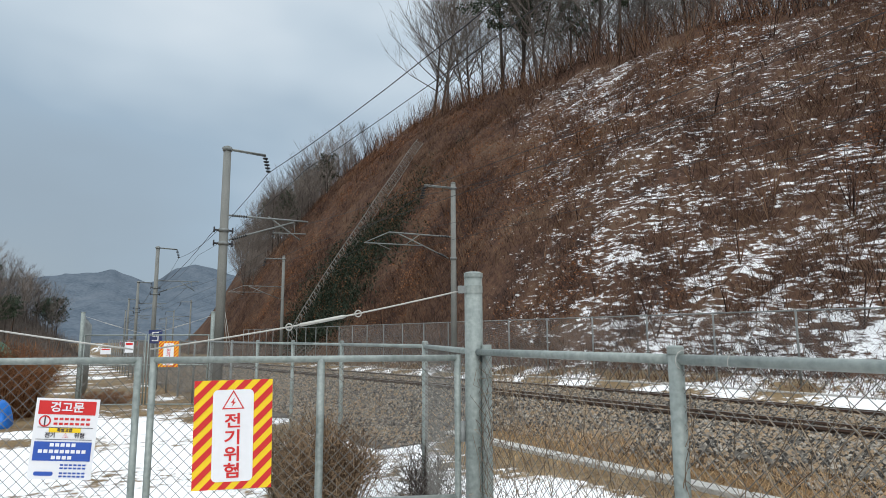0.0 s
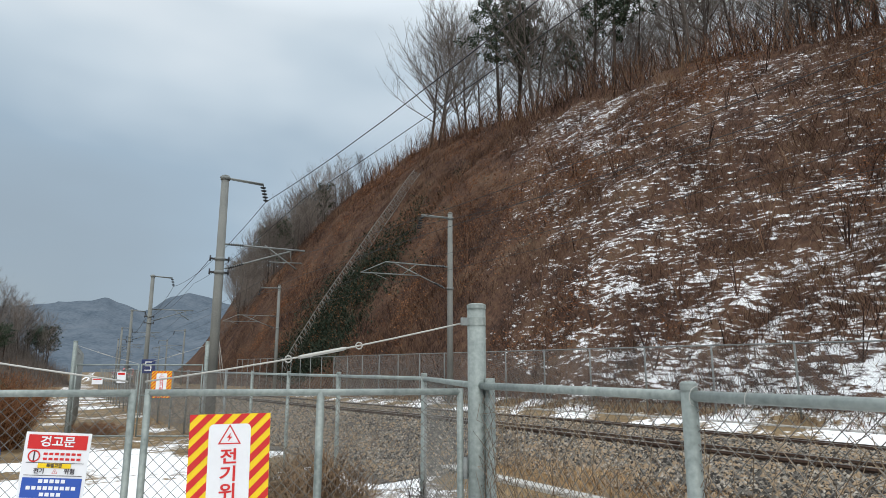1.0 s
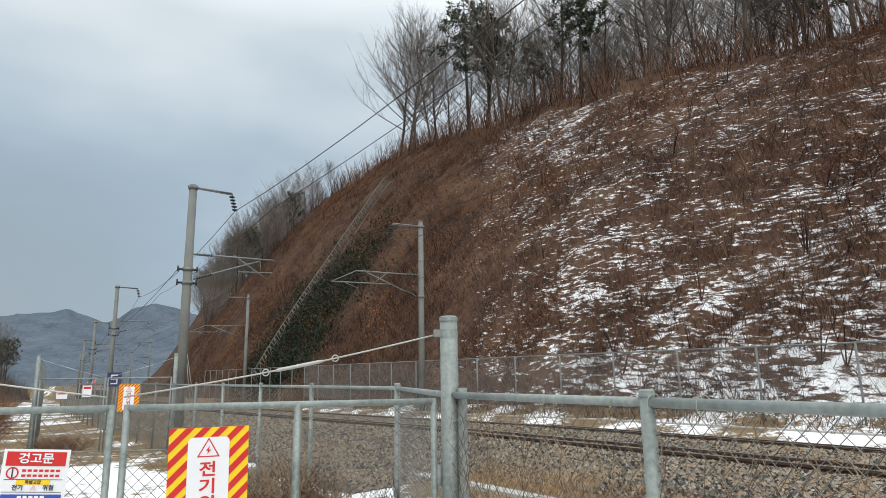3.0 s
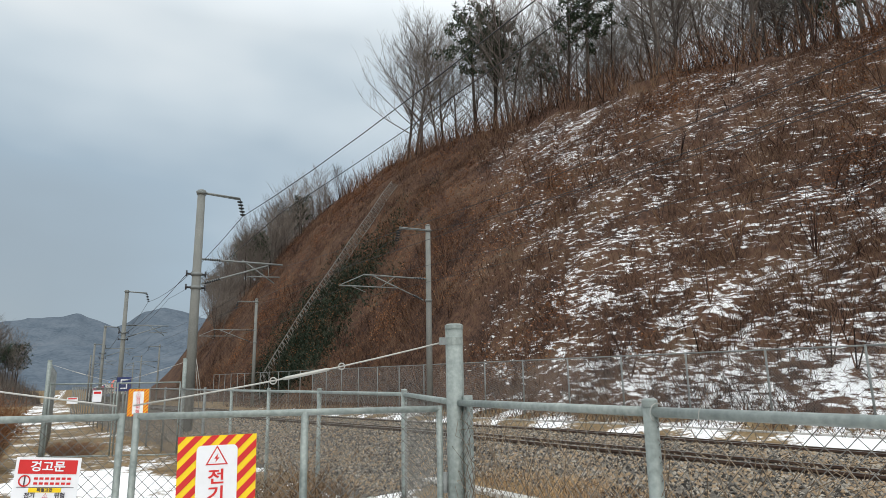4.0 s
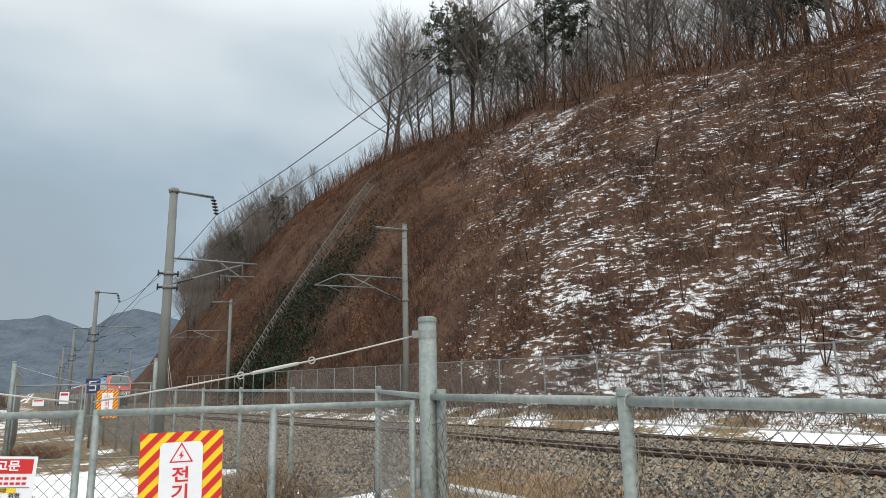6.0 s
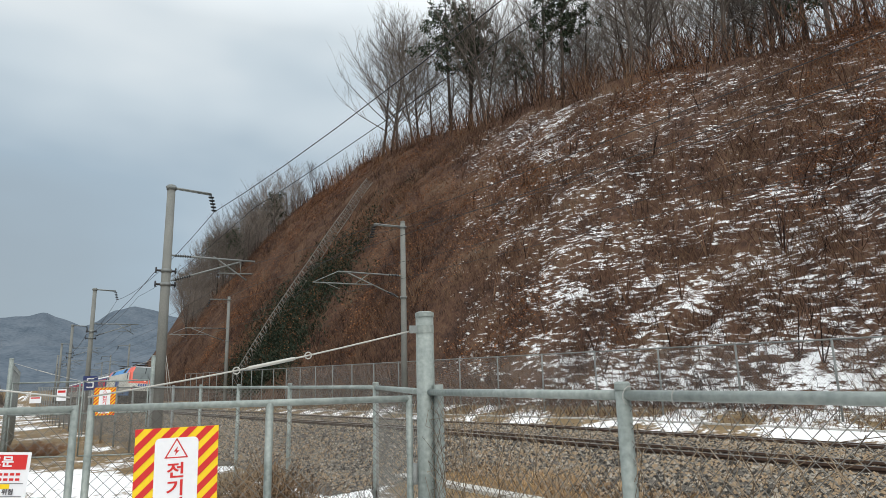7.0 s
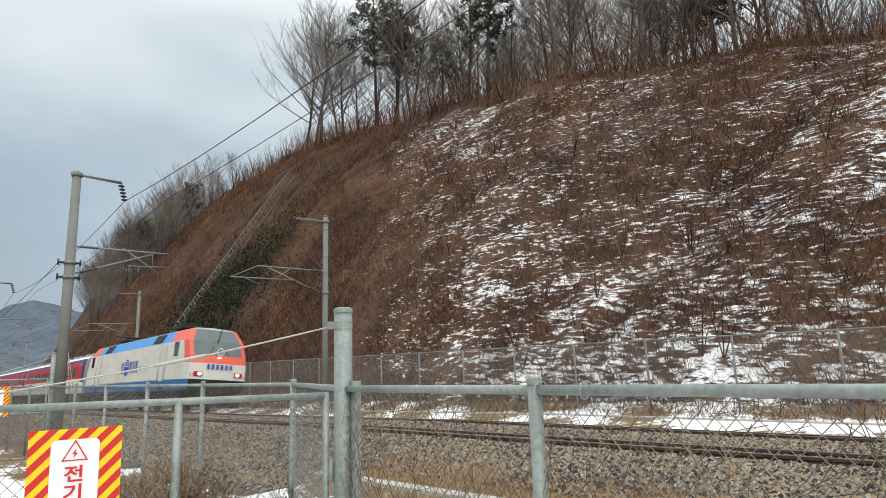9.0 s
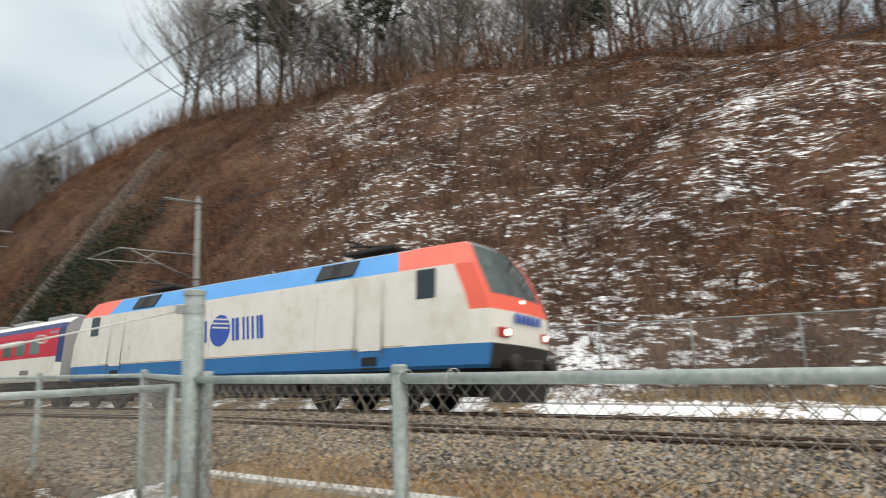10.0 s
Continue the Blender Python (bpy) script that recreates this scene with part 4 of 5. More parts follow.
def hill_scrub():
    rng = np.random.RandomState(11)
    n = 32000
    y = -25 + 150 * rng.rand(n) ** 1.25
    s = 17.5 + 28.5 * rng.rand(n) ** 1.1
    x = s + off(y)
    open_ground = np.clip((hill_snow(x, y, s) - 0.1) / 0.12, 0, 1)
    keep = rng.rand(n) > 0.45 * open_ground + 0.25 * (fbm(x * 0.5, y * 0.5) - 0.5)
    x, y, s = x[keep], y[keep], s[keep]
    k = 14
    patch = fbm(x * 0.18 + 30, y * 0.18, 3)
    tall = 0.3 + 0.85 * np.clip((patch - 0.35) * 2, 0, 1)
    X = np.repeat(x, k) + rng.normal(0, 0.3, len(x) * k)
    Y = np.repeat(y, k) + rng.normal(0, 0.3, len(x) * k)
    H = np.repeat(tall, k) * rng.uniform(0.4, 1.1, len(X))
    Z = land(X, Y) - 0.05
    stems("hill_scrub", X, Y, Z, H, rng.uniform(0.014, 0.034, len(X)), rng.uniform(0.25, 1.5, len(X)), rng, M_SHRUB, "dense russet-brown dead scrub over the slope", "scrub")
    # low dark scrub at the foot of the slope
    n = 42000
    y, s = -15 + 62 * rng.rand(n), 17.2 + 7.5 * rng.rand(n) ** 1.4
    x = s + off(y)
    keep = fbm(x * 0.55 + 12, y * 0.55, 3) > 0.47
    x, y = x[keep], y[keep]
    stems("foot_scrub", x, y, land(x, y) - 0.05, rng.uniform(0.2, 0.85, len(x)), rng.uniform(0.012, 0.035, len(x)), rng.uniform(0.2, 1.0, len(x)), rng, M_SHRUB, "low dark withered scrub at the foot of the slope", "scrub")
    # withered oak leaves still on the low brush
    n = 3600
    y, s = -22 + 120 * rng.rand(n) ** 1.2, 18 + 27 * rng.rand(n)
    x = s + off(y)
    keep = fbm(x * 0.1 + 70, y * 0.1, 3) > 0.5
    x, y = x[keep], y[keep]
    k = 46
    X = np.repeat(x, k) + rng.normal(0, 0.38, len(x) * k)
    Y = np.repeat(y, k) + rng.normal(0, 0.38, len(x) * k)
    Z = land(X, Y) + rng.uniform(0.1, 1.5, len(X))
    stems("withered_leaves", X, Y, Z, rng.uniform(-0.05, 0.1, len(X)), rng.uniform(0.06, 0.12, len(X)), rng.uniform(0.8, 2, len(X)), rng, M_LEAF, "withered orange-brown oak leaves on low brush", "leaves")
    n = 450
    y, s = -30 + 100 * rng.rand(n), 43.5 + 7 * rng.rand(n)
    x = s + off(y)
    X = np.repeat(x, k) + rng.normal(0, 0.5, n * k)
    Y = np.repeat(y, k) + rng.normal(0, 0.5, n * k)
    Z = land(X, Y) + rng.uniform(0.2, 3.2, n * k)
    stems("withered_leaves", X, Y, Z, rng.uniform(-0.05, 0.1, n * k), rng.uniform(0.05, 0.1, n * k), rng.uniform(0.8, 2, n * k), rng, M_LEAF, "withered orange-brown leaves in the brush on the crest", "leaves")
    # evergreen creeper beside the stair
    n = 900
    y = rng.normal(57, 4, n)
    s = 18 + np.abs(rng.normal(0, 5.5, n))
    x = s + off(y)
    k = 26
    X = np.repeat(x, k) + rng.normal(0, 0.5, n * k)
    Y = np.repeat(y, k) + rng.normal(0, 0.5, n * k)
    Z = land(X, Y) + rng.uniform(-0.1, 1.2, n * k)
    stems("evergreen_creeper", X, Y, Z, rng.uniform(0.08, 0.3, n * k), rng.uniform(0.08, 0.2, n * k), rng.uniform(0.3, 1.4, n * k), rng, M_IVY, "dark green evergreen creeper on the slope", "creeper")


def saplings():
    """Thin bare saplings along the crest and on the slope."""
    rng = np.random.RandomState(21)
    paths = []
    for _ in range(1500):
        if rng.rand() < 0.78:
            y, s = rng.uniform(-20, 118), rng.uniform(42, 52)
            h = rng.uniform(1.8, 5.0)
        else:
            y, s = rng.uniform(-15, 120), rng.uniform(18, 43)
            h = rng.uniform(1.0, 2.4)
        x = s + float(off(y))
        p = Vector((x, y, ground_z(x, y) - 0.1))
        for _ in range(4):
            a = rng.rand() * 6.28
            e = p + Vector((math.cos(a) * h * 0.3, math.sin(a) * h * 0.3, h * rng.uniform(0.6, 1.0)))
            m = p.lerp(e, 0.5) + Vector((0, 0, 0.08 * h))
            paths.append([(p, 0.03), (m, 0.02), (e, 0.008)])
            for _ in range(3):
                q = m.lerp(e, rng.rand())
                paths.append(rod(q, q + Vector(rng.uniform(-0.5, 0.5, 3)) * 0.6 + Vector((0, 0, 0.5)), 0.011, 0.006))
    V, F = tube_arrays(paths, 3)
    ob = part("crest_saplings", from_arrays("crest_saplings", V, F, M_SHRUB), M_SHRUB)
    tagged(ob, "thin bare saplings and whips on the slope and crest", "saplings", kind="stuff")


def build_woods():
    rng = np.random.RandomState(8)
    kinds = [bare_tree(40 + k, 14.0 + 0.5 * k, "bare grey-brown broadleaf tree on the hill crest", 0.9 + 0.14 * k) for k in range(6)]
    pines = [pine_tree(60 + k, 13.0 + k, "dark green pine among bare trees on the crest") for k in range(2)]
    used = set()

    def put(src, x, y, scale):
        m = pose(x, y, ground_z(x, y), 0, 0, rng.uniform(0, 360))
        if src not in used:
            used.add(src)
            ob = src
            ob.matrix_world = m
        else:
            ob = copy_thing(src, m)
        ob.scale = (scale, scale, scale * rng.uniform(0.92, 1.1))

    spots = []
    tries = 0
    while len(spots) < 104 and tries < 6000:
        tries += 1
        y, s = rng.uniform(-35, 79), 45.5 + 34 * rng.rand() ** 1.4
        if all((y - a) ** 2 + (s - b) ** 2 > 4.2 for a, b in spots):
            spots.append((y, s))
    for k, (y, s) in enumerate(spots):
        src = pines[k % 2] if k % 13 == 4 and y < 66 else kinds[k % 6]
        put(src, s + float(off(y)), y, rng.uniform(0.85, 1.25))
    for y, s, kind, sc in ((79.5, 44.6, 4, 1.25), (77.5, 45.0, 3, 1.2), (75.0, 44.6, 5, 1.25), (73.0, 46.0, 1, 1.1), (62.3, 45.2, -1, 1.25), (59.8, 46.5, -2, 1.15), (55, 45, 4, 1.25), (34, 45.5, 2, 1.2)):
        put(pines[kind] if kind < 0 else kinds[kind], s + float(off(y)), y, sc)
    # wood on the lower spur beyond the cutting
    for k in range(108):
        if k < 46:
            y = rng.uniform(99, 138)
            s, sc = rng.uniform(23, 45) + max(0.0, y - 105) ** 2 / 100, float(np.interp(y, [99, 108, 138], [0.3, 0.6, 0.9])) * rng.uniform(0.8, 1.15)
        elif k < 66:
            y, s, sc = rng.uniform(150, 222), rng.uniform(30, 76), rng.uniform(0.65, 0.95)
        else:
            y = rng.uniform(166, 198)
            s = rng.uniform(37, 66)
            sc = 0.7 + 0.7 * (s - 37) / 29 * rng.uniform(0.8, 1.1)
        put(pines[0] if k % 11 == 5 else kinds[k % 6], s + float(off(y)), y, sc)
    # wooded knoll on the far side of the valley
    for k in range(74):
        a, r = rng.uniform(0, 6.28), 13.5 * math.sqrt(rng.rand())
        x, y = KNOLL[0] + r * math.cos(a) * 1.1, KNOLL[1] + r * math.sin(a) * 1.4
        src = pines[k % 2] if k % 6 == 0 else kinds[k % 6]
        m = pose(x, y, knoll_z(x, y) - 0.3, 0, 0, rng.uniform(0, 360))
        ob = copy_thing(src, m)
        sc = rng.uniform(0.5, 0.78)
        ob.scale = (sc, sc, sc)
        tagged(ob, group="knoll trees")


KNOLL = (-17.5, 158.0)


def knoll_z(x, y):
    d = math.hypot((x - KNOLL[0]) / 1.1, (y - KNOLL[1]) / 1.4)
    return 11.0 * max(0.0, math.cos(min(1.0, d / 18) * math.pi / 2)) ** 1.4 + float(grade(y))


def build_distance():
    n, k = 40, 40
    V = []
    for i in range(n):
        for j in range(k):
            x = KNOLL[0] + (i / (n - 1) - 0.5) * 42
            y = KNOLL[1] + (j / (k - 1) - 0.5) * 54
            V.append((x, y, knoll_z(x, y) - 0.15 + 0.8 * float(fbm(x * 0.2, y * 0.2) - 0.5)))
    F = [(i * k + j, i * k + j + 1, (i + 1) * k + j + 1, (i + 1) * k + j) for i in range(n - 1) for j in range(k - 1)]
    rng = np.random.RandomState(77)
    n = 9000
    a, r = rng.rand(n) * 6.28, 17 * np.sqrt(rng.rand(n))
    x, y = KNOLL[0] + r * np.cos(a) * 1.1, KNOLL[1] + r * np.sin(a) * 1.4
    z = np.array([knoll_z(p, q) for p, q in zip(x, y)]) - 0.2
    stems("knoll_scrub", x, y, z, rng.uniform(0.8, 4.0, n), rng.uniform(0.05, 0.13, n), rng.uniform(0.1, 0.4, n), rng, M_TWIG, "grey-brown brushwood covering the knoll", "brushwood")
    tagged(part("knoll", from_arrays("knoll", V, F, M_MID_HILL), M_MID_HILL, smooth=True), "brown wooded knoll across the valley", "hill", kind="structure")
    # mountains that close the valley, distance haze put into their blue-grey colour
    skyline = ([-48, -20, -6, -1.55, 0.53, 2.35, 3.94, 4.96, 5.92, 7.07, 8.38, 10.03, 14, 22, 44], [2.5, 3.4, 4.4, 4.9, 5.3, 5.65, 5.0, 4.58, 5.05, 5.95, 6.35, 5.9, 4.8, 3.6, 2.6])
    for depth, low, seed in ((1700, 0.0, 3.0), (1150, 2.0, 9.0)):
        V, F = [], []
        cols, rows = 320, 16
        for i in range(cols):
            deg = -48 + 92 * i / (cols - 1)
            az = radians(deg)
            rise = float(np.interp(deg, *skyline)) + 0.35 * float(fbm(i * 0.16, seed, 3) - 0.5)
            if low:
                rise = 1.2 + 2.6 * float(fbm(i * 0.05 + seed, seed, 3))
            crest = depth * 1.05 * math.tan(radians(rise)) + 8
            for j in range(rows):
                f = j / (rows - 1)
                r = depth * (0.8 + 0.25 * f)
                fold = 0.16 * crest * float(fbm(i * 0.22 + seed, j * 0.35 + seed) - 0.5) * (0 < j < rows - 1)
                V.append((r * math.sin(az), r * math.cos(az), -8 + crest * f**0.8 + fold))
        F = [(i * rows + j, (i + 1) * rows + j, (i + 1) * rows + j + 1, i * rows + j + 1) for i in range(cols - 1) for j in range(rows - 1)]
        tagged(part("mountain", from_arrays("mountain", V, F, M_FAR_HILL), M_FAR_HILL, smooth=True), "wooded mountain ridge tinted blue-grey for haze", "mountain", kind="structure")


def bush(name, x, y, r, h, n, material, label, seed, category="bush"):
    """A dead bush: arching stems with side twigs."""
    rng = np.random.RandomState(seed)
    t = thing(name, pose(x, y, ground_z(x, y)), label, category, "dead bushes")
    main, side = [], []
    for _ in range(n):
        a, q = rng.rand() * 6.28, math.sqrt(rng.rand())
        b = Vector((math.cos(a) * r * 0.45 * q, math.sin(a) * r * 0.45 * q, -0.03))
        e = Vector((math.cos(a) * r * q + rng.normal() * 0.08, math.sin(a) * r * q + rng.normal() * 0.08, h * rng.uniform(0.5, 1.0) * (1.1 - 0.4 * q)))
        m = b.lerp(e, 0.55) + Vector((rng.normal() * 0.05, rng.normal() * 0.05, 0.14 * h))
        main.append([(b, 0.006), (m, 0.0045), (e, 0.002)])
        for _ in range(8):
            s = (b.lerp(m, rng.rand()) if rng.rand() < 0.35 else m.lerp(e, rng.rand()))
            side.append(rod(s, s + Vector(rng.normal(size=3)) * 0.12 * h + Vector((0, 0, 0.08 * h)), 0.0032, 0.0018))
    tubes("stem_mass", main, material, t, 3, False)
    tubes("twig_mass", side, material, t, 3, False)
    return t


def dry_grass():
    rng = np.random.RandomState(31)
    n = 62000
    y = -6 + 40 * rng.rand(n) ** 1.5
    s = np.where(rng.rand(n) < 0.75, rng.uniform(4.9, 5.75, n), rng.uniform(2.2, 5.0, n))
    x = s + off(y)
    keep = (flat_snow(x, y, s) + 0.6 * (fbm(x * 2, y * 2) - 0.5) < 0.36) | (rng.rand(n) < 0.1)
    keep &= (y < 8.6) | (s < 3.7) | (rng.rand(n) < 0.12)
    keep &= ~((s > 4.62) & (s < 4.98))
    x, y = x[keep], y[keep]
    n = len(x)
    patch = fbm(x * 1.1, y * 1.1, 3)
    stems("dry_grass", x, y, land(x, y) - 0.01, rng.uniform(0.03, 0.14, n) * (0.4 + 1.2 * patch), rng.uniform(0.005, 0.014, n), rng.uniform(0.3, 1.6, n), rng, M_STRAW, "matted straw-coloured dry grass on the verge", "grass")
    # scrub and straw beyond the far track
    n = 9000
    y, s = -15 + 80 * rng.rand(n), rng.uniform(15.6, 17.4, n)
    x = s + off(y)
    stems("verge_scrub", x, y, land(x, y) - 0.02, rng.uniform(0.1, 0.7, n), rng.uniform(0.01, 0.025, n), rng.uniform(0.2, 0.9, n), rng, M_SHRUB, "thin dead stems along the far fence", "scrub")


def fence_vines():
    rng = np.random.RandomState(17)
    paths = []
    for _ in range(620):
        y = rng.uniform(-1.0, 2.7) if rng.rand() < 0.85 else rng.uniform(4.9, 9)
        fx = 1.62 + (y + 0.6) * 0.044 if y < 2.8 else 2.69
        z = rng.uniform(0.2, 1.25)
        p = Vector((fx + 0.012, y, z))
        way = rng.uniform(-0.9, 0.9)
        pts = [(p, 0.0016)]
        for k in range(rng.randint(4, 9)):
            way = way * 0.7 + rng.normal() * 0.6
            p = p + Vector((rng.normal() * 0.02, way * 0.09, rng.uniform(0.02, 0.14)))
            if p.z > 1.55:
                break
            p.x = (1.62 + (p.y + 0.6) * 0.044 if p.y < 2.8 else 2.69) + rng.choice((-1, 1)) * rng.uniform(0.004, 0.03)
            pts.append((p.copy(), 0.0013))
        if len(pts) > 2:
            paths.append(pts)
    V, F = tube_arrays(paths, 3)
    ob = part("dead_vines", from_arrays("dead_vines", V, F, M_VINE), M_VINE)
    tagged(ob, "tangled dry vine stems climbing the mesh fence", "vines", kind="stuff")


def build_drain():
    """Concrete drain kerb along the verge, in cast lengths."""
    t = thing("drain_kerb", Matrix(), "weathered concrete drain kerb dusted with snow", "kerb")
    for k in range(17):
        y = -8 + 1.0 * k
        x = 4.8 + float(off(y + 0.5))
        dx = float(off(y + 1) - off(y))
        part("kerb_block", box((0.22, 0.985, 0.24), pose(x, y + 0.5, ground_z(x, y + 0.5) - 0.07, 0, 0, -math.degrees(math.atan(dx))), 0.012), M_CONCRETE, t)
    t = thing("drain_kerb", Matrix(), "concrete drain edge below the far slope", "kerb")
    for k in range(30):
        y = -18 + 2.0 * k
        x = 15.75 + float(off(y + 1))
        dx = float(off(y + 2) - off(y))
        part("kerb_block", box((0.16, 1.98, 0.26), pose(x, y + 1, ground_z(x, y + 1) - 0.1, 0, 0, -math.degrees(math.atan(dx / 2))), 0.015), M_CONCRETE, t)


def build_clutter():
    def heap(name, x, y, w, d, h, material, label, category, seed):
        bm = bmesh.new()
        bmesh.ops.create_icosphere(bm, subdivisions=4, radius=1.0)
        for v in bm.verts:
            q = 1 + 0.5 * float(fbm(v.co.x * 1.7 + seed + 5, v.co.y * 1.7 + v.co.z * 2.3 + 9, 4) - 0.5)
            v.co = Vector((v.co.x * w / 2 * q, v.co.y * d / 2 * q, max(-0.05, v.co.z * q) * h))
        ob = part(name, bm, material, smooth=True)
        ob.matrix_world = pose(x, y, ground_z(x, y))
        return tagged(ob, label, category)

    heap("tarpaulin_heap", -1.22, 15.0, 0.62, 0.8, 0.5, M_TARP_BLUE, "crumpled bright blue tarpaulin over a small heap", "tarpaulin", 4)
    heap("covered_stack", -3.6, 36.0, 3.2, 3.0, 1.9, M_TARP_GREEN, "stack under a dark green cover", "covered stack", 6)
    # blue kilometre board on its post
    t = thing("track_sign", pose(2.2, 21.8, 0, 0, 0, -28), "small navy marker board on a thin post", "sign")
    tubes("post", [rod((0, 0, -0.05), (0, 0, 1.9), 0.03)], M_GALV_OLD, t, 8)
    plate(t, "board", 0.42, 0.42, 0, 1.72, M_NAVY, 0.035, thick=0.006)
    for x, z, w, h in ((0, 1.85, 0.2, 0.035), (-0.085, 1.79, 0.035, 0.1), (0, 1.74, 0.2, 0.035), (0.085, 1.67, 0.035, 0.12), (0, 1.6, 0.2, 0.035)):
        plate(t, "digit_bar", w, h, x, z, M_SIGN_WHITE, 0.04)


# ---------------------------------------------------------------- train
LOCO_LEN, COACH_LEN = 18.9, 23.4


def loft(stations, parent, table, pick, close_front=False, close_back=False):
    """A shell through rings of equal length, its faces shared out to parts by pick(i, j)."""
    k = len(stations[0])
    groups = {}
    for i in range(len(stations) - 1):
        for j in range(k - 1):
            groups.setdefault(pick(i, j), []).append([stations[i][j], stations[i][j + 1], stations[i + 1][j + 1], stations[i + 1][j]])
    out = {}
    for key, faces in groups.items():
        bm = bmesh.new()
        seen = {}
        for f in faces:
            vs = []
            for p in f:
                q = tuple(round(c, 4) for c in p)
                if q not in seen:
                    seen[q] = bm.verts.new(q)
                vs.append(seen[q])
            if len(set(vs)) > 2:
                bm.faces.new(list(dict.fromkeys(vs)))
        name, material, label = table[key[0] if isinstance(key, tuple) else key]
        out[key] = part(name, bm, material, parent, label)
    return out


# half section: side and height
SECTION = [(1.40, 0.98), (1.47, 1.06), (1.48, 1.52), (1.48, 2.28), (1.475, 2.66), (1.45, 3.38), (1.14, 3.95), (0.95, 4.03), (0.0, 4.09)]


def nose(z):
    """How far the cab front lies back at a height."""
    return float(np.interp(z, [0.9, 1.06, 1.52, 2.28, 2.66, 3.38, 3.95, 4.03, 4.09], [0.0, -0.06, -0.14, -0.1, 0.02, 0.36, 0.72, 0.84, 1.05]))


def build_bogie(parent, y):
    b = part("bogie", box((2.3, 3.4, 0.34), pose(0, y, 0.62), 0.06), M_DARK, parent)
    for dy in (-1.4, 1.4):
        for sx in (-0.76, 0.76):
            tubes("wheel", [[((sx - 0.065, y + dy, 0.56), 0.56), ((sx + 0.065, y + dy, 0.56), 0.56)]], M_DARK, b, 24, smooth=False)
        for sx in (-1.12, 1.12):
            part("axle_box", box((0.2, 0.46, 0.4), pose(sx, y + dy, 0.58), 0.05), M_DARK, b)
    for sx in (-1.12, 1.12):
        for dy in (-0.55, 0.55):
            tubes("spring", [[((sx, y + dy, 0.45), 0.12), ((sx, y + dy, 0.95), 0.12)]], M_DARK, b, 12)
    return b


def emblem(parent, x, y0, z0, size, side):
    """The maker's mark as plain shapes: a round badge and slanting bars."""
    s = side
    bm = bmesh.new()
    ring = [bm.verts.new((x, y0 + size * 0.62 * math.cos(a), z0 + size * 0.6 * math.sin(a))) for a in np.linspace(0, 2 * math.pi, 25)[:-1]]
    bm.faces.new(ring)
    part("emblem_badge", bm, M_SIGN_BLUE, parent, "round blue emblem")
    for k in range(3):
        bm = bmesh.new()
        q = z0 + size * (0.12 + 0.16 * k)
        bm.faces.new([bm.verts.new((x + 0.004 * s, y0 + a * size, q + b * size)) for a, b in ((-0.55, -0.03), (0.5, 0.06), (0.5, 0.0), (-0.55, -0.09))])
        part("emblem_stripe", bm, M_LOCO_WHITE, parent)
    for k, (c, w) in enumerate(((-1.1, 0.06), (-0.86, 0.09), (0.88, 0.07), (1.12, 0.1), (1.5, 0.06), (1.74, 0.06), (2.02, 0.06), (2.3, 0.06), (2.5, 0.1))):
        bm = bmesh.new()
        bm.faces.new([bm.verts.new((x, y0 - (c + a) * size, z0 + b * size)) for a, b in ((-w, -0.42), (w, -0.42), (w - 0.12, 0.42), (-w - 0.12, 0.42))])
        part("emblem_bar", bm, M_SIGN_BLUE, parent)


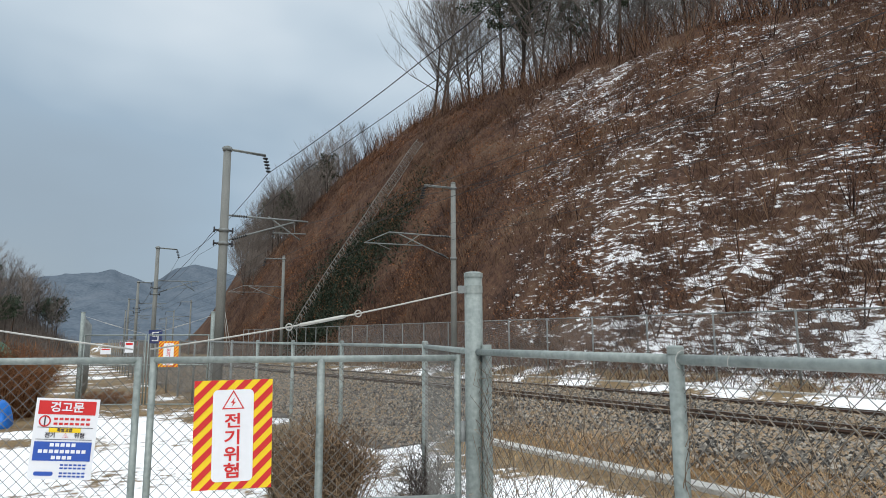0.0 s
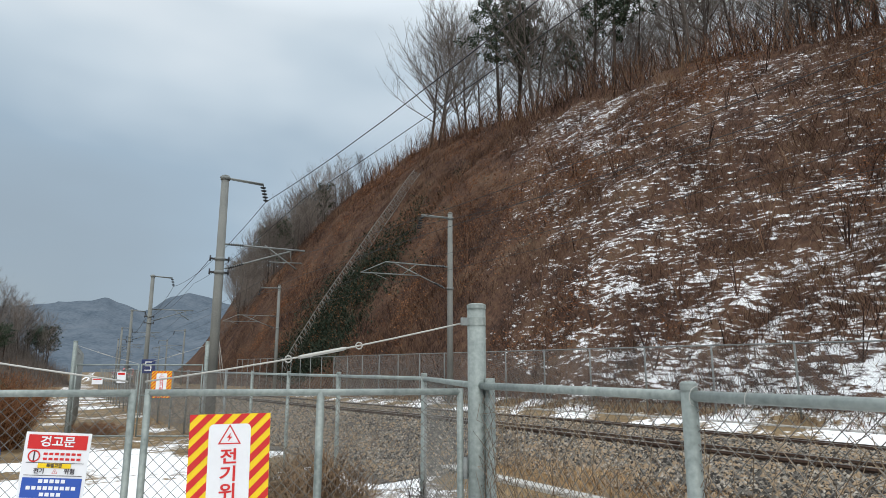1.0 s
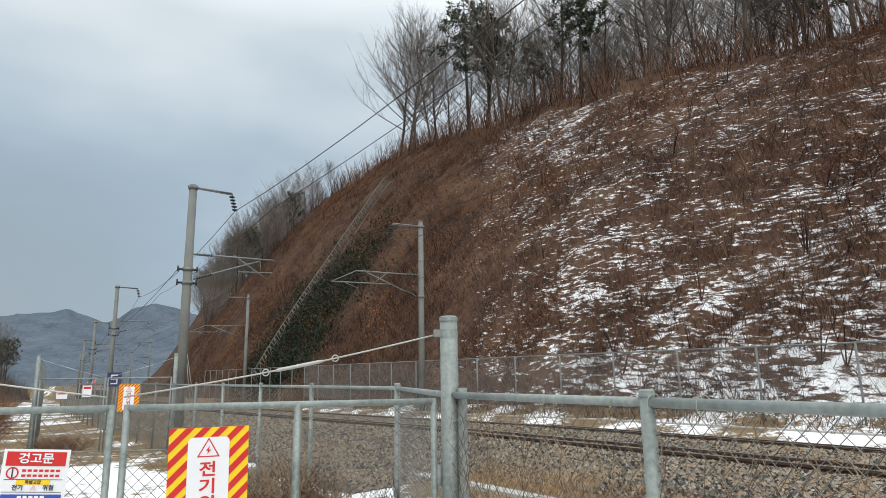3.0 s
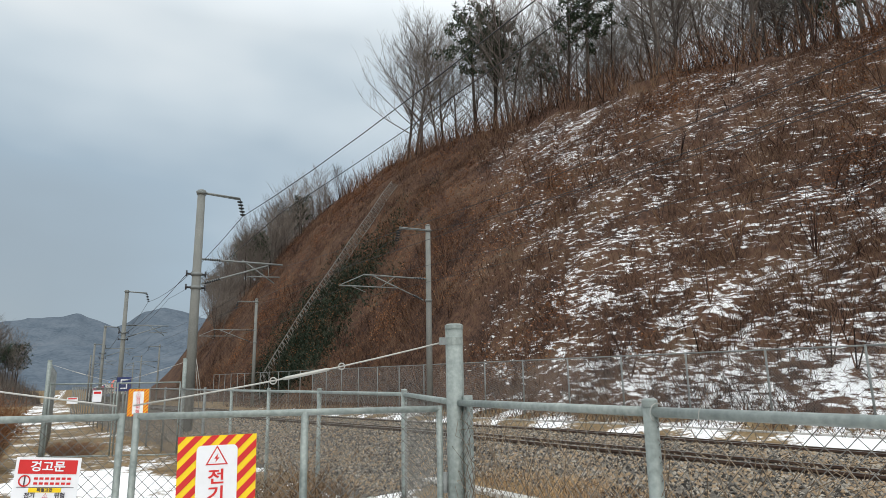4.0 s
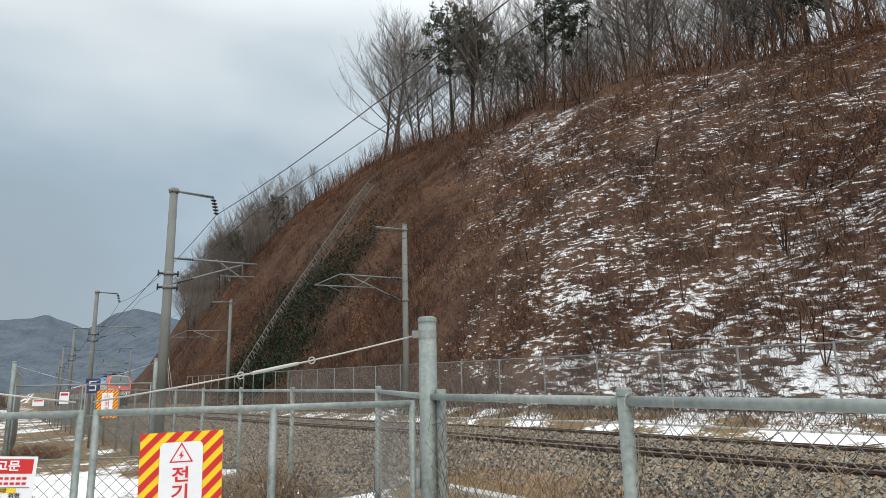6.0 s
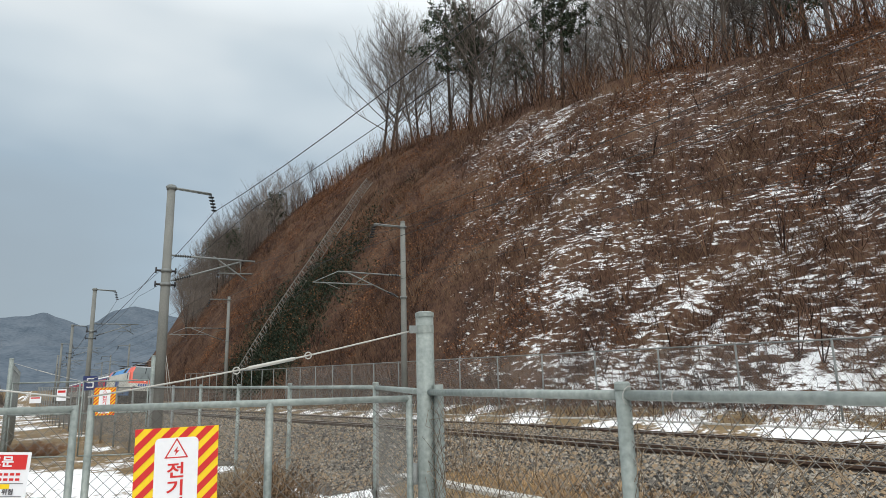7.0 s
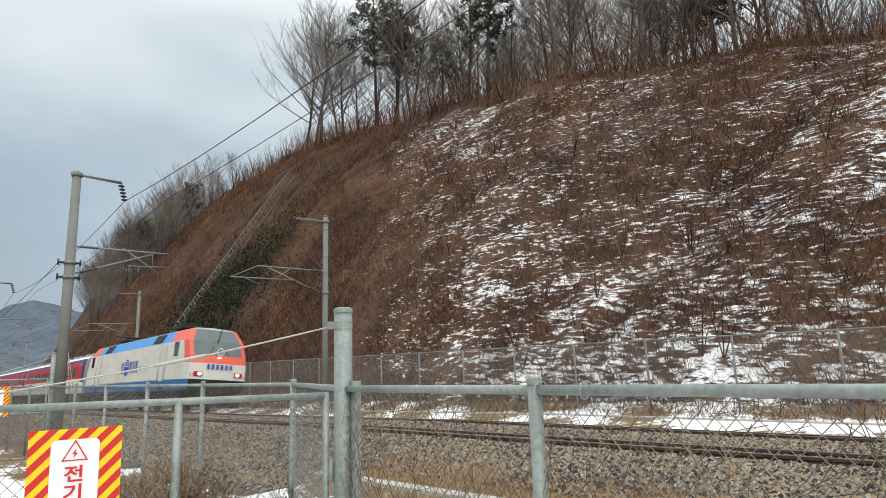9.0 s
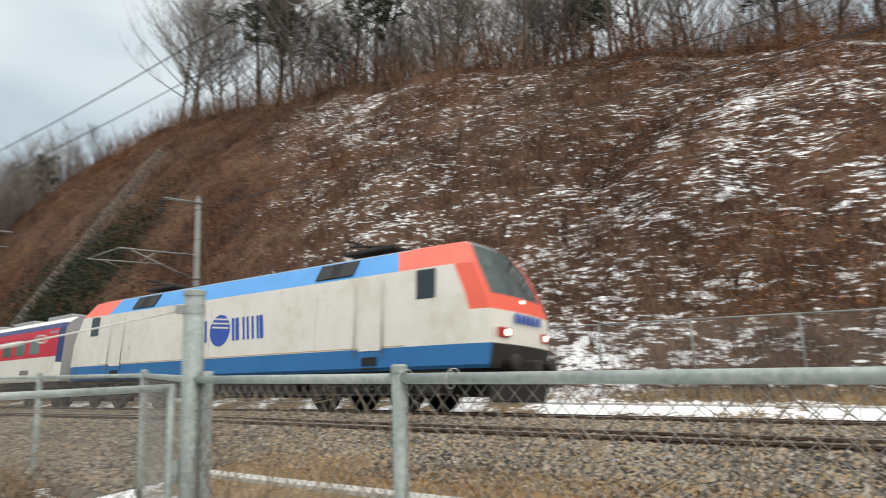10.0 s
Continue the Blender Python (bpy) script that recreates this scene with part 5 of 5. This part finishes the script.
def build_loco():
    t = thing("locomotive", Matrix(), "white electric locomotive with coral cab and blue skirt", "locomotive")
    L = LOCO_LEN
    full = [(-x, z) for x, z in SECTION] + [(x, z) for x, z in reversed(SECTION[:-1])]
    cuts = [0.0, 0.5, 1.0, 1.75, 2.2, 4.6, 5.6, 7.2, L - 7.2, L - 5.6, L - 4.6, L - 2.2, L - 1.75, L - 1.0, L - 0.5, L]
    n = len(cuts)
    stations = []
    for i, c in enumerate(cuts):
        ring = []
        for x, z in full:
            f, r = nose(z), nose(z)
            lo, hi = f, L - r
            y = lo + (hi - lo) * c / L if 0 < i < n - 1 else (lo if i == 0 else hi)
            taper = 1.0 if 1 < i < n - 2 else (0.985 if i in (1, n - 2) else 0.93)
            if z > 3.6:
                taper = 1.0 if 0 < i < n - 1 else 0.94
            ring.append((x * taper, y, z))
        stations.append(ring)
    k = len(full)

    def pick(i, j):
        level = min(j, k - 2 - j)
        end = i < 4 or i > n - 6
        if level <= 1:
            return ("skirt", 0, j < k // 2)
        if level == 2:
            return ("side", 0, j < k // 2)
        if level in (3, 4):
            return ("cab", 1, j < k // 2) if i < 1 else ("side", 0, j < k // 2)
        if level == 5:
            return ("cab", i < 5, j < k // 2) if (i < 4 or i >= n - 5) else ("cantrail", 0, j < k // 2)
        return ("cab_roof", i < 5, 0) if (i < 3 or i > n - 5) else "roof"

    table = {
        "skirt": ("skirt", M_BLUE, "deep blue lower band"),
        "side": ("body_side", M_LOCO_WHITE, "dusty white side panels"),
        "cab": ("cab_surround", M_CORAL, "coral red cab surround"),
        "cantrail": ("cantrail", M_SKYBLUE, "light blue roof edge"),
        "roof": ("roof", M_GREY, ""),
        "cab_roof": ("cab_roof", M_CORAL, "coral cab roof"),
    }
    loft(stations, t, table, pick)
    # cab fronts
    for end in (0, 1):
        base = stations[0] if end == 0 else stations[-1]
        sgn = -1 if end == 0 else 1
        half = base[: k // 2 + 1]
        rows = []
        for x, y, z in half:
            w = abs(x)
            bulge = 0.14 if z < 3.3 else 0.1
            rows.append([(w * f, y + sgn * bulge * (1 - f * f), z) for f in (-1, -0.87, -0.4, 0.0, 0.4, 0.87, 1)])
        names = {0: ("buffer_beam", M_DARK, "dark buffer beam"), 1: ("buffer_beam", M_DARK, ""), 2: ("nose", M_LOCO_WHITE, "white nose panel"), 3: ("nose_band", M_CORAL, "coral band below the windscreen"), 4: ("windscreen", M_SCREEN, "raked grey windscreen with sky reflection in its colour"), 5: ("windscreen", M_SCREEN, ""), 6: ("brow", M_GREY, "grey brow above the windscreen"), 7: ("brow", M_GREY, "")}
        groups = {}
        for j in range(len(rows) - 1):
            for c in range(6):
                key = j if j != 1 else 0
                key = 4 if j == 5 else key
                key = 6 if j == 7 else key
                if j in (4, 5) and c in (0, 5):
                    key = ("pillar", c)
                groups.setdefault(key, []).append((rows[j][c], rows[j][c + 1], rows[j + 1][c + 1], rows[j + 1][c]))
        for key, faces in groups.items():
            bm = bmesh.new()
            seen = {}
            for f in faces:
                vs = []
                for p in f:
                    q = tuple(round(float(c), 4) for c in p)
                    if q not in seen:
                        seen[q] = bm.verts.new(q)
                    vs.append(seen[q])
                vs = list(dict.fromkeys(vs))
                if len(vs) > 2:
                    bm.faces.new(vs)
            name, material, label = ("windscreen_pillar", M_CORAL, "") if isinstance(key, tuple) else names[key]
            part(name, bm, material, t, label)
        f = lambda y: y if end == 0 else L - y
        # pillar, wipers, lamps, buffers, coupler
        part("centre_pillar", box((0.05, 1.35, 0.03), pose(0, f(0.25), 3.3, -61.5 if end == 0 else 61.5), 0.005), M_BLACK, t)
        for sx in (-0.45, 0.45):
            tubes("wiper", [rod((sx, f(-0.12), 2.7), (sx * 0.5, f(0.08), 3.1), 0.014)], M_BLACK, t, 5)
        for sx in (-0.98, 0.98):
            h = part("headlight", box((0.42, 0.1, 0.22), pose(sx, f(-0.21), 1.77, 0, 0, (10 if sx > 0 else -10) * (1 if end == 0 else -1)), 0.03), M_LENS, t, "rectangular twin lamp with red housing")
            tubes("lamp", [[((sx * 0.93, f(-0.25), 1.77), 0.085), ((sx * 0.93, f(-0.285), 1.77), 0.08)]], M_LAMP if end == 0 else M_LENS, h, 14)
            tubes("buffer", [[((sx * 0.9, f(0.0), 1.08), 0.09), ((sx * 0.9, f(-0.42), 1.08), 0.09), ((sx * 0.9, f(-0.43), 1.08), 0.22), ((sx * 0.9, f(-0.5), 1.08), 0.2)]], M_DARK, t, 14)
            tubes("grab_rail", [rod((sx * 1.34, f(-0.16), 1.62), (sx * 1.38, f(-0.02), 2.4), 0.014)], M_STAY, t, 5)
        top = part("top_lamp_housing", box((0.3, 0.1, 0.2), pose(0, f(-0.08), 2.53), 0.03), M_CORAL, t)
        tubes("top_lamp", [[((0, f(-0.13), 2.53), 0.085), ((0, f(-0.16), 2.53), 0.08)]], M_LAMP if end == 0 else M_GLASS, top, 14)
        part("snow_plough", box((2.5, 0.16, 0.5), pose(0, f(-0.05), 0.5, 12 if end == 0 else -12), 0.04), M_DARK, t)
        part("coupler", box((0.3, 0.6, 0.34), pose(0, f(-0.3), 1.02), 0.06), M_DARK, t)
        for kx in range(6):
            part("emblem_bar", box((0.12, 0.02, 0.22), pose(-0.55 + 0.22 * kx, f(-0.3), 2.12), 0.0), M_SIGN_BLUE, t)
    # side doors and windows, vents, handrails
    for sx in (-1, 1):
        x = 1.485 * sx
        for y in (1.62, L - 1.62):
            part("cab_window", box((0.03, 0.56, 0.7), pose(x * 0.992, y, 2.98), 0.008), M_GLASS, t)
        for y in (3.35, L - 3.35):
            d = part("cab_door", box((0.02, 0.72, 1.86), pose(x, y, 2.4), 0.004), M_LOCO_WHITE, t)
            for dy in (-0.46, 0.46):
                tubes("handrail", [rod((x + 0.05 * sx, y + dy, 1.3), (x + 0.05 * sx, y + dy, 3.15), 0.018)], M_STAY, d, 5)
            for kz in range(3):
                part("step", box((0.1, 0.5, 0.04), pose(x * 0.97, y, 0.55 + 0.25 * kz), 0.006), M_DARK, t)
            # no hollow is cut: a flat black plate gives the recess its shade
            part("step_recess_shade", box((0.02, 0.5, 0.2), pose(x, y, 1.22), 0.004), M_BLACK, t)
        for y in (4.5, 5.0, L - 5.0, L - 4.5):
            g = part("roof_grille", box((0.03, 0.9, 0.5), pose(1.315 * sx, y, 3.68, 0, -28.5 * sx, 0), 0.004), M_BLACK, t)
        emblem(t, (1.49) * sx, 9.5, 2.36, 0.8, sx)
        part("yellow_line", box((0.006, L - 4.5, 0.022), pose(1.483 * sx, L / 2, 1.55)), M_STRAW, t)
        for y in np.arange(4.4, L - 4, 4.7):
            part("panel_seam", box((0.004, 0.008, 1.6), pose(1.482 * sx, y + 0.9, 2.3)), M_GREY, t)
    # roof gear
    for y in (4.3, L - 4.3):
        p = part("pantograph", box((1.3, 1.9, 0.1), pose(0, y, 4.33), 0.02), M_DARK, t)
        for sx in (-0.45, 0.45):
            tubes("lower_arm", [rod((sx, y - 0.9, 4.38), (sx * 0.7, y + 1.0, 4.63), 0.035)], M_DARK, p, 6)
            tubes("foot", [rod((sx, y, 4.0), (sx, y, 4.3), 0.05)], M_DARK, p, 8)
        tubes("collector", [rod((-0.85, y + 0.6, 4.65), (0.85, y + 0.6, 4.65), 0.04)], M_DARK, p, 6)
    for y in np.arange(6.3, L - 6, 1.9):
        part("roof_box", box((1.3, 1.4, 0.14), pose(0, y, 4.1), 0.03), M_DARK, t)
    tubes("roof_busbar", [rod((0.4, 3.5, 4.34), (0.4, L - 3.5, 4.34), 0.02)], M_DARK, t, 5)
    part("transformer_case", box((2.5, 4.2, 0.6), pose(0, L / 2, 0.72), 0.08), M_DARK, t)
    part("underframe", box((2.7, L - 1.4, 0.2), pose(0, L / 2, 0.96), 0.02), M_DARK, t)
    for y, w in ((6.75, 0.9), (12.1, 0.9), (1.75, 0.7), (L - 1.75, 0.7)):
        part("equipment_case", box((2.5, w, 0.5), pose(0, y, 0.66), 0.05), M_DARK, t)
    for sx in (-1.2, 1.2):
        tubes("brake_pipe", [rod((sx, 1.2, 0.42), (sx, L - 1.2, 0.42), 0.035)], M_DARK, t, 6)
        for y in np.arange(2.2, L - 1.5, 1.15):
            tubes("pipe_hanger", [rod((sx, y, 0.4), (sx, y, 0.9), 0.03)], M_DARK, t, 5)
    for y in (4.1, L - 4.1):
        build_bogie(t, y)
    return t


COACH_SECTION = [(1.46, 1.02), (1.5, 1.12), (1.5, 1.78), (1.5, 2.02), (1.5, 2.92), (1.47, 3.16), (1.38, 3.38), (1.05, 3.62), (0.0, 3.74)]


def build_coach():
    t = thing("passenger_coach", Matrix(), "white passenger coach with red window band and navy top", "railway coach", "coaches")
    L = COACH_LEN
    full = [(-x, z) for x, z in COACH_SECTION] + [(x, z) for x, z in reversed(COACH_SECTION[:-1])]
    cuts = [0.0, 0.35, 1.5, L - 1.5, L - 0.35, L]
    stations = [[(x * (0.93 if i in (0, len(cuts) - 1) else 1), c, z) for x, z in full] for i, c in enumerate(cuts)]
    k = len(full)

    def pick(i, j):
        level = min(j, k - 2 - j)
        if level <= 1:
            return ("low", j < k // 2)
        if i in (0, len(cuts) - 2) and level <= 5:
            return ("end", i < 2, j < k // 2)
        return ({2: "low", 3: "band", 4: "band", 5: "top", 6: "edge"}.get(level, "roof"), level < 7 and j < k // 2)

    table = {"low": ("body_side", M_LOCO_WHITE, "white lower side"), "band": ("window_band", M_RED, "red window band"), "end": ("end_panel", M_NAVY, "navy end panel"), "top": ("top_band", M_NAVY, "navy upper band"), "edge": ("roof_edge", M_LOCO_WHITE, "pale roof edge"), "roof": ("roof", M_GREY, "")}
    loft(stations, t, table, pick)
    for y in (0.0, L):
        bm = bmesh.new()
        bm.faces.new([bm.verts.new((x * 0.93, y, z)) for x, z in full])
        part("end_wall", bm, M_GREY, t)
        part("gangway", box((1.2, 0.5, 2.2), pose(0, y, 2.1), 0.05), M_BLACK, t)
    for sx in (-1, 1):
        for n in range(13):
            y = 2.6 + n * 1.52
            w = part("window", box((0.02, 1.0, 0.66), pose(1.497 * sx, y, 2.5), 0.004), M_PALE_GLASS, t)
        for y in (0.85, L - 0.85):
            part("door", box((0.03, 0.8, 1.9), pose(1.48 * sx, y, 2.1), 0.006), M_GREY, t)
        for n in range(4):
            part("emblem_bar", box((0.006, 0.16, 0.2), pose(1.504 * sx, 3.0 + 0.24 * n, 1.42)), M_INK, t)
    for y in np.arange(2, L - 1, 4.0):
        part("roof_unit", box((1.5, 2.4, 0.22), pose(0, y + 0.5, 3.78), 0.05), M_GREY, t)
    part("underframe", box((2.6, L - 0.6, 0.3), pose(0, L / 2, 0.95), 0.03), M_DARK, t)
    part("equipment_case", box((2.3, 5, 0.5), pose(0, L / 2, 0.65), 0.05), M_DARK, t)
    for y in (2.9, L - 2.9):
        build_bogie(t, y)
    return t


def on_line(y_front, length):
    """Pose of a vehicle whose front stands at y_front on the far track, leaning with the cant."""
    a = Vector((FAR + float(off(y_front)), y_front, 0))
    b = Vector((FAR + float(off(y_front + length)), y_front + length, 0))
    d = b - a
    fall = float(grade(y_front + length) - grade(y_front))
    return pose(a.x, a.y, rail_z(FAR) + float(grade(y_front)), math.degrees(math.atan2(fall, length)), 0, -math.degrees(math.atan2(d.x, d.y))) @ pose(0, 0, 0, 0, -math.degrees(math.atan(CANT)), 0)


TRAIN = []


def front_at(t):
    return float(np.interp(t, TRAIN_T, TRAIN_Y))


TRAIN_T = [0.0, 4.5, 5.0, 5.5, 7.0, 7.5, 8.0, 8.5, 9.0, 9.5, 10.0]
TRAIN_Y = [222.0, 124.5, 114.0, 103.8, 73.3, 63.2, 52.6, 41.5, 30.4, 19.1, 7.95]


def motions():
    times = [0.0, 1.0, 2.0, 3.0, 4.0, 4.5, 5.0, 5.5, 6.0, 6.5, 7.0, 7.25, 7.5, 7.75, 8.0, 8.25, 8.5, 8.75, 9.0, 9.25, 9.5, 9.75, 10.0]
    for ob, behind, length in TRAIN:
        walk(ob, [(t, on_line(front_at(t) + behind, length)) for t in times])


# ---------------------------------------------------------------- build
build_land()
build_distance()
build_track(NEAR, "canted railway track with rusty rails in deep ballast")
build_track(FAR, "canted railway track beside a snowy verge")
build_overhead()
build_ladder()
build_near_fence()
leaf_way = build_near_gate()
build_far_gate()
build_far_fence()
leaf_turn = math.degrees(math.atan2(leaf_way.y, leaf_way.x))
danger_sign(pose(0.684, 3.195, 1.2, 0, -1.0, leaf_turn), 0.362, 0.505, "yellow and red striped high-voltage warning sign on the gate")
notice_sign(pose(-0.012, 3.485, 1.195, 0, 3.0, leaf_turn), 0.275, 0.362, "white printed notice with red header wired to the gate")
danger_sign(pose(1.92, 16.13, 1.3, 0, 0, -29), 0.46, 0.6, "faded yellow and red striped warning sign on the far gate")
for x, y, z, w, h in ((1.13, 16.6, 1.46, 0.2, 0.25), (0.66, 16.86, 1.37, 0.24, 0.14)):
    n = thing("notice_sign", pose(x, y, z, 0, 0, -29), "small white notice on the far gate", "notice", "notices")
    plate(n, "board", w, h, 0, 0, M_SIGN_WHITE, 0.03, thick=0.002)
    plate(n, "header", w * 0.8, h * 0.2, 0, h * 0.3, M_SIGN_RED, 0.032)
build_drain()
build_clutter()
bush("thorn_bush", 2.0, 5.5, 0.45, 1.0, 260, M_THORN, "leafless grey-brown thorn bush by the fence", 1)
bush("thorn_bush", 2.0, 6.5, 0.42, 0.9, 170, M_VINE, "leafless reddish thorn bush by the fence", 2)
bush("weed_clump", 2.6, 4.85, 0.16, 0.8, 60, M_BARK, "dark withered weed clump by the fence", 3)
bush("russet_bush", -1.25, 16.9, 1.15, 1.7, 520, M_RUSSET, "large rounded russet dead bush beside the path", 4)
bush("russet_bush", 0.9, 19.5, 0.9, 0.4, 200, M_RUSSET, "low russet brush beyond the far gate", 5)
dry_grass()
fence_vines()
hill_scrub()
saplings()
build_woods()
loco = build_loco()
TRAIN.append((loco, 0.0, LOCO_LEN))
coach = build_coach()
TRAIN.append((coach, LOCO_LEN + 0.9, COACH_LEN))
for n in range(1, 4):
    TRAIN.append((copy_thing(coach, Matrix()), LOCO_LEN + 0.9 + n * (COACH_LEN + 0.8), COACH_LEN))
shoulder_bed()
loose_stones()
motions()
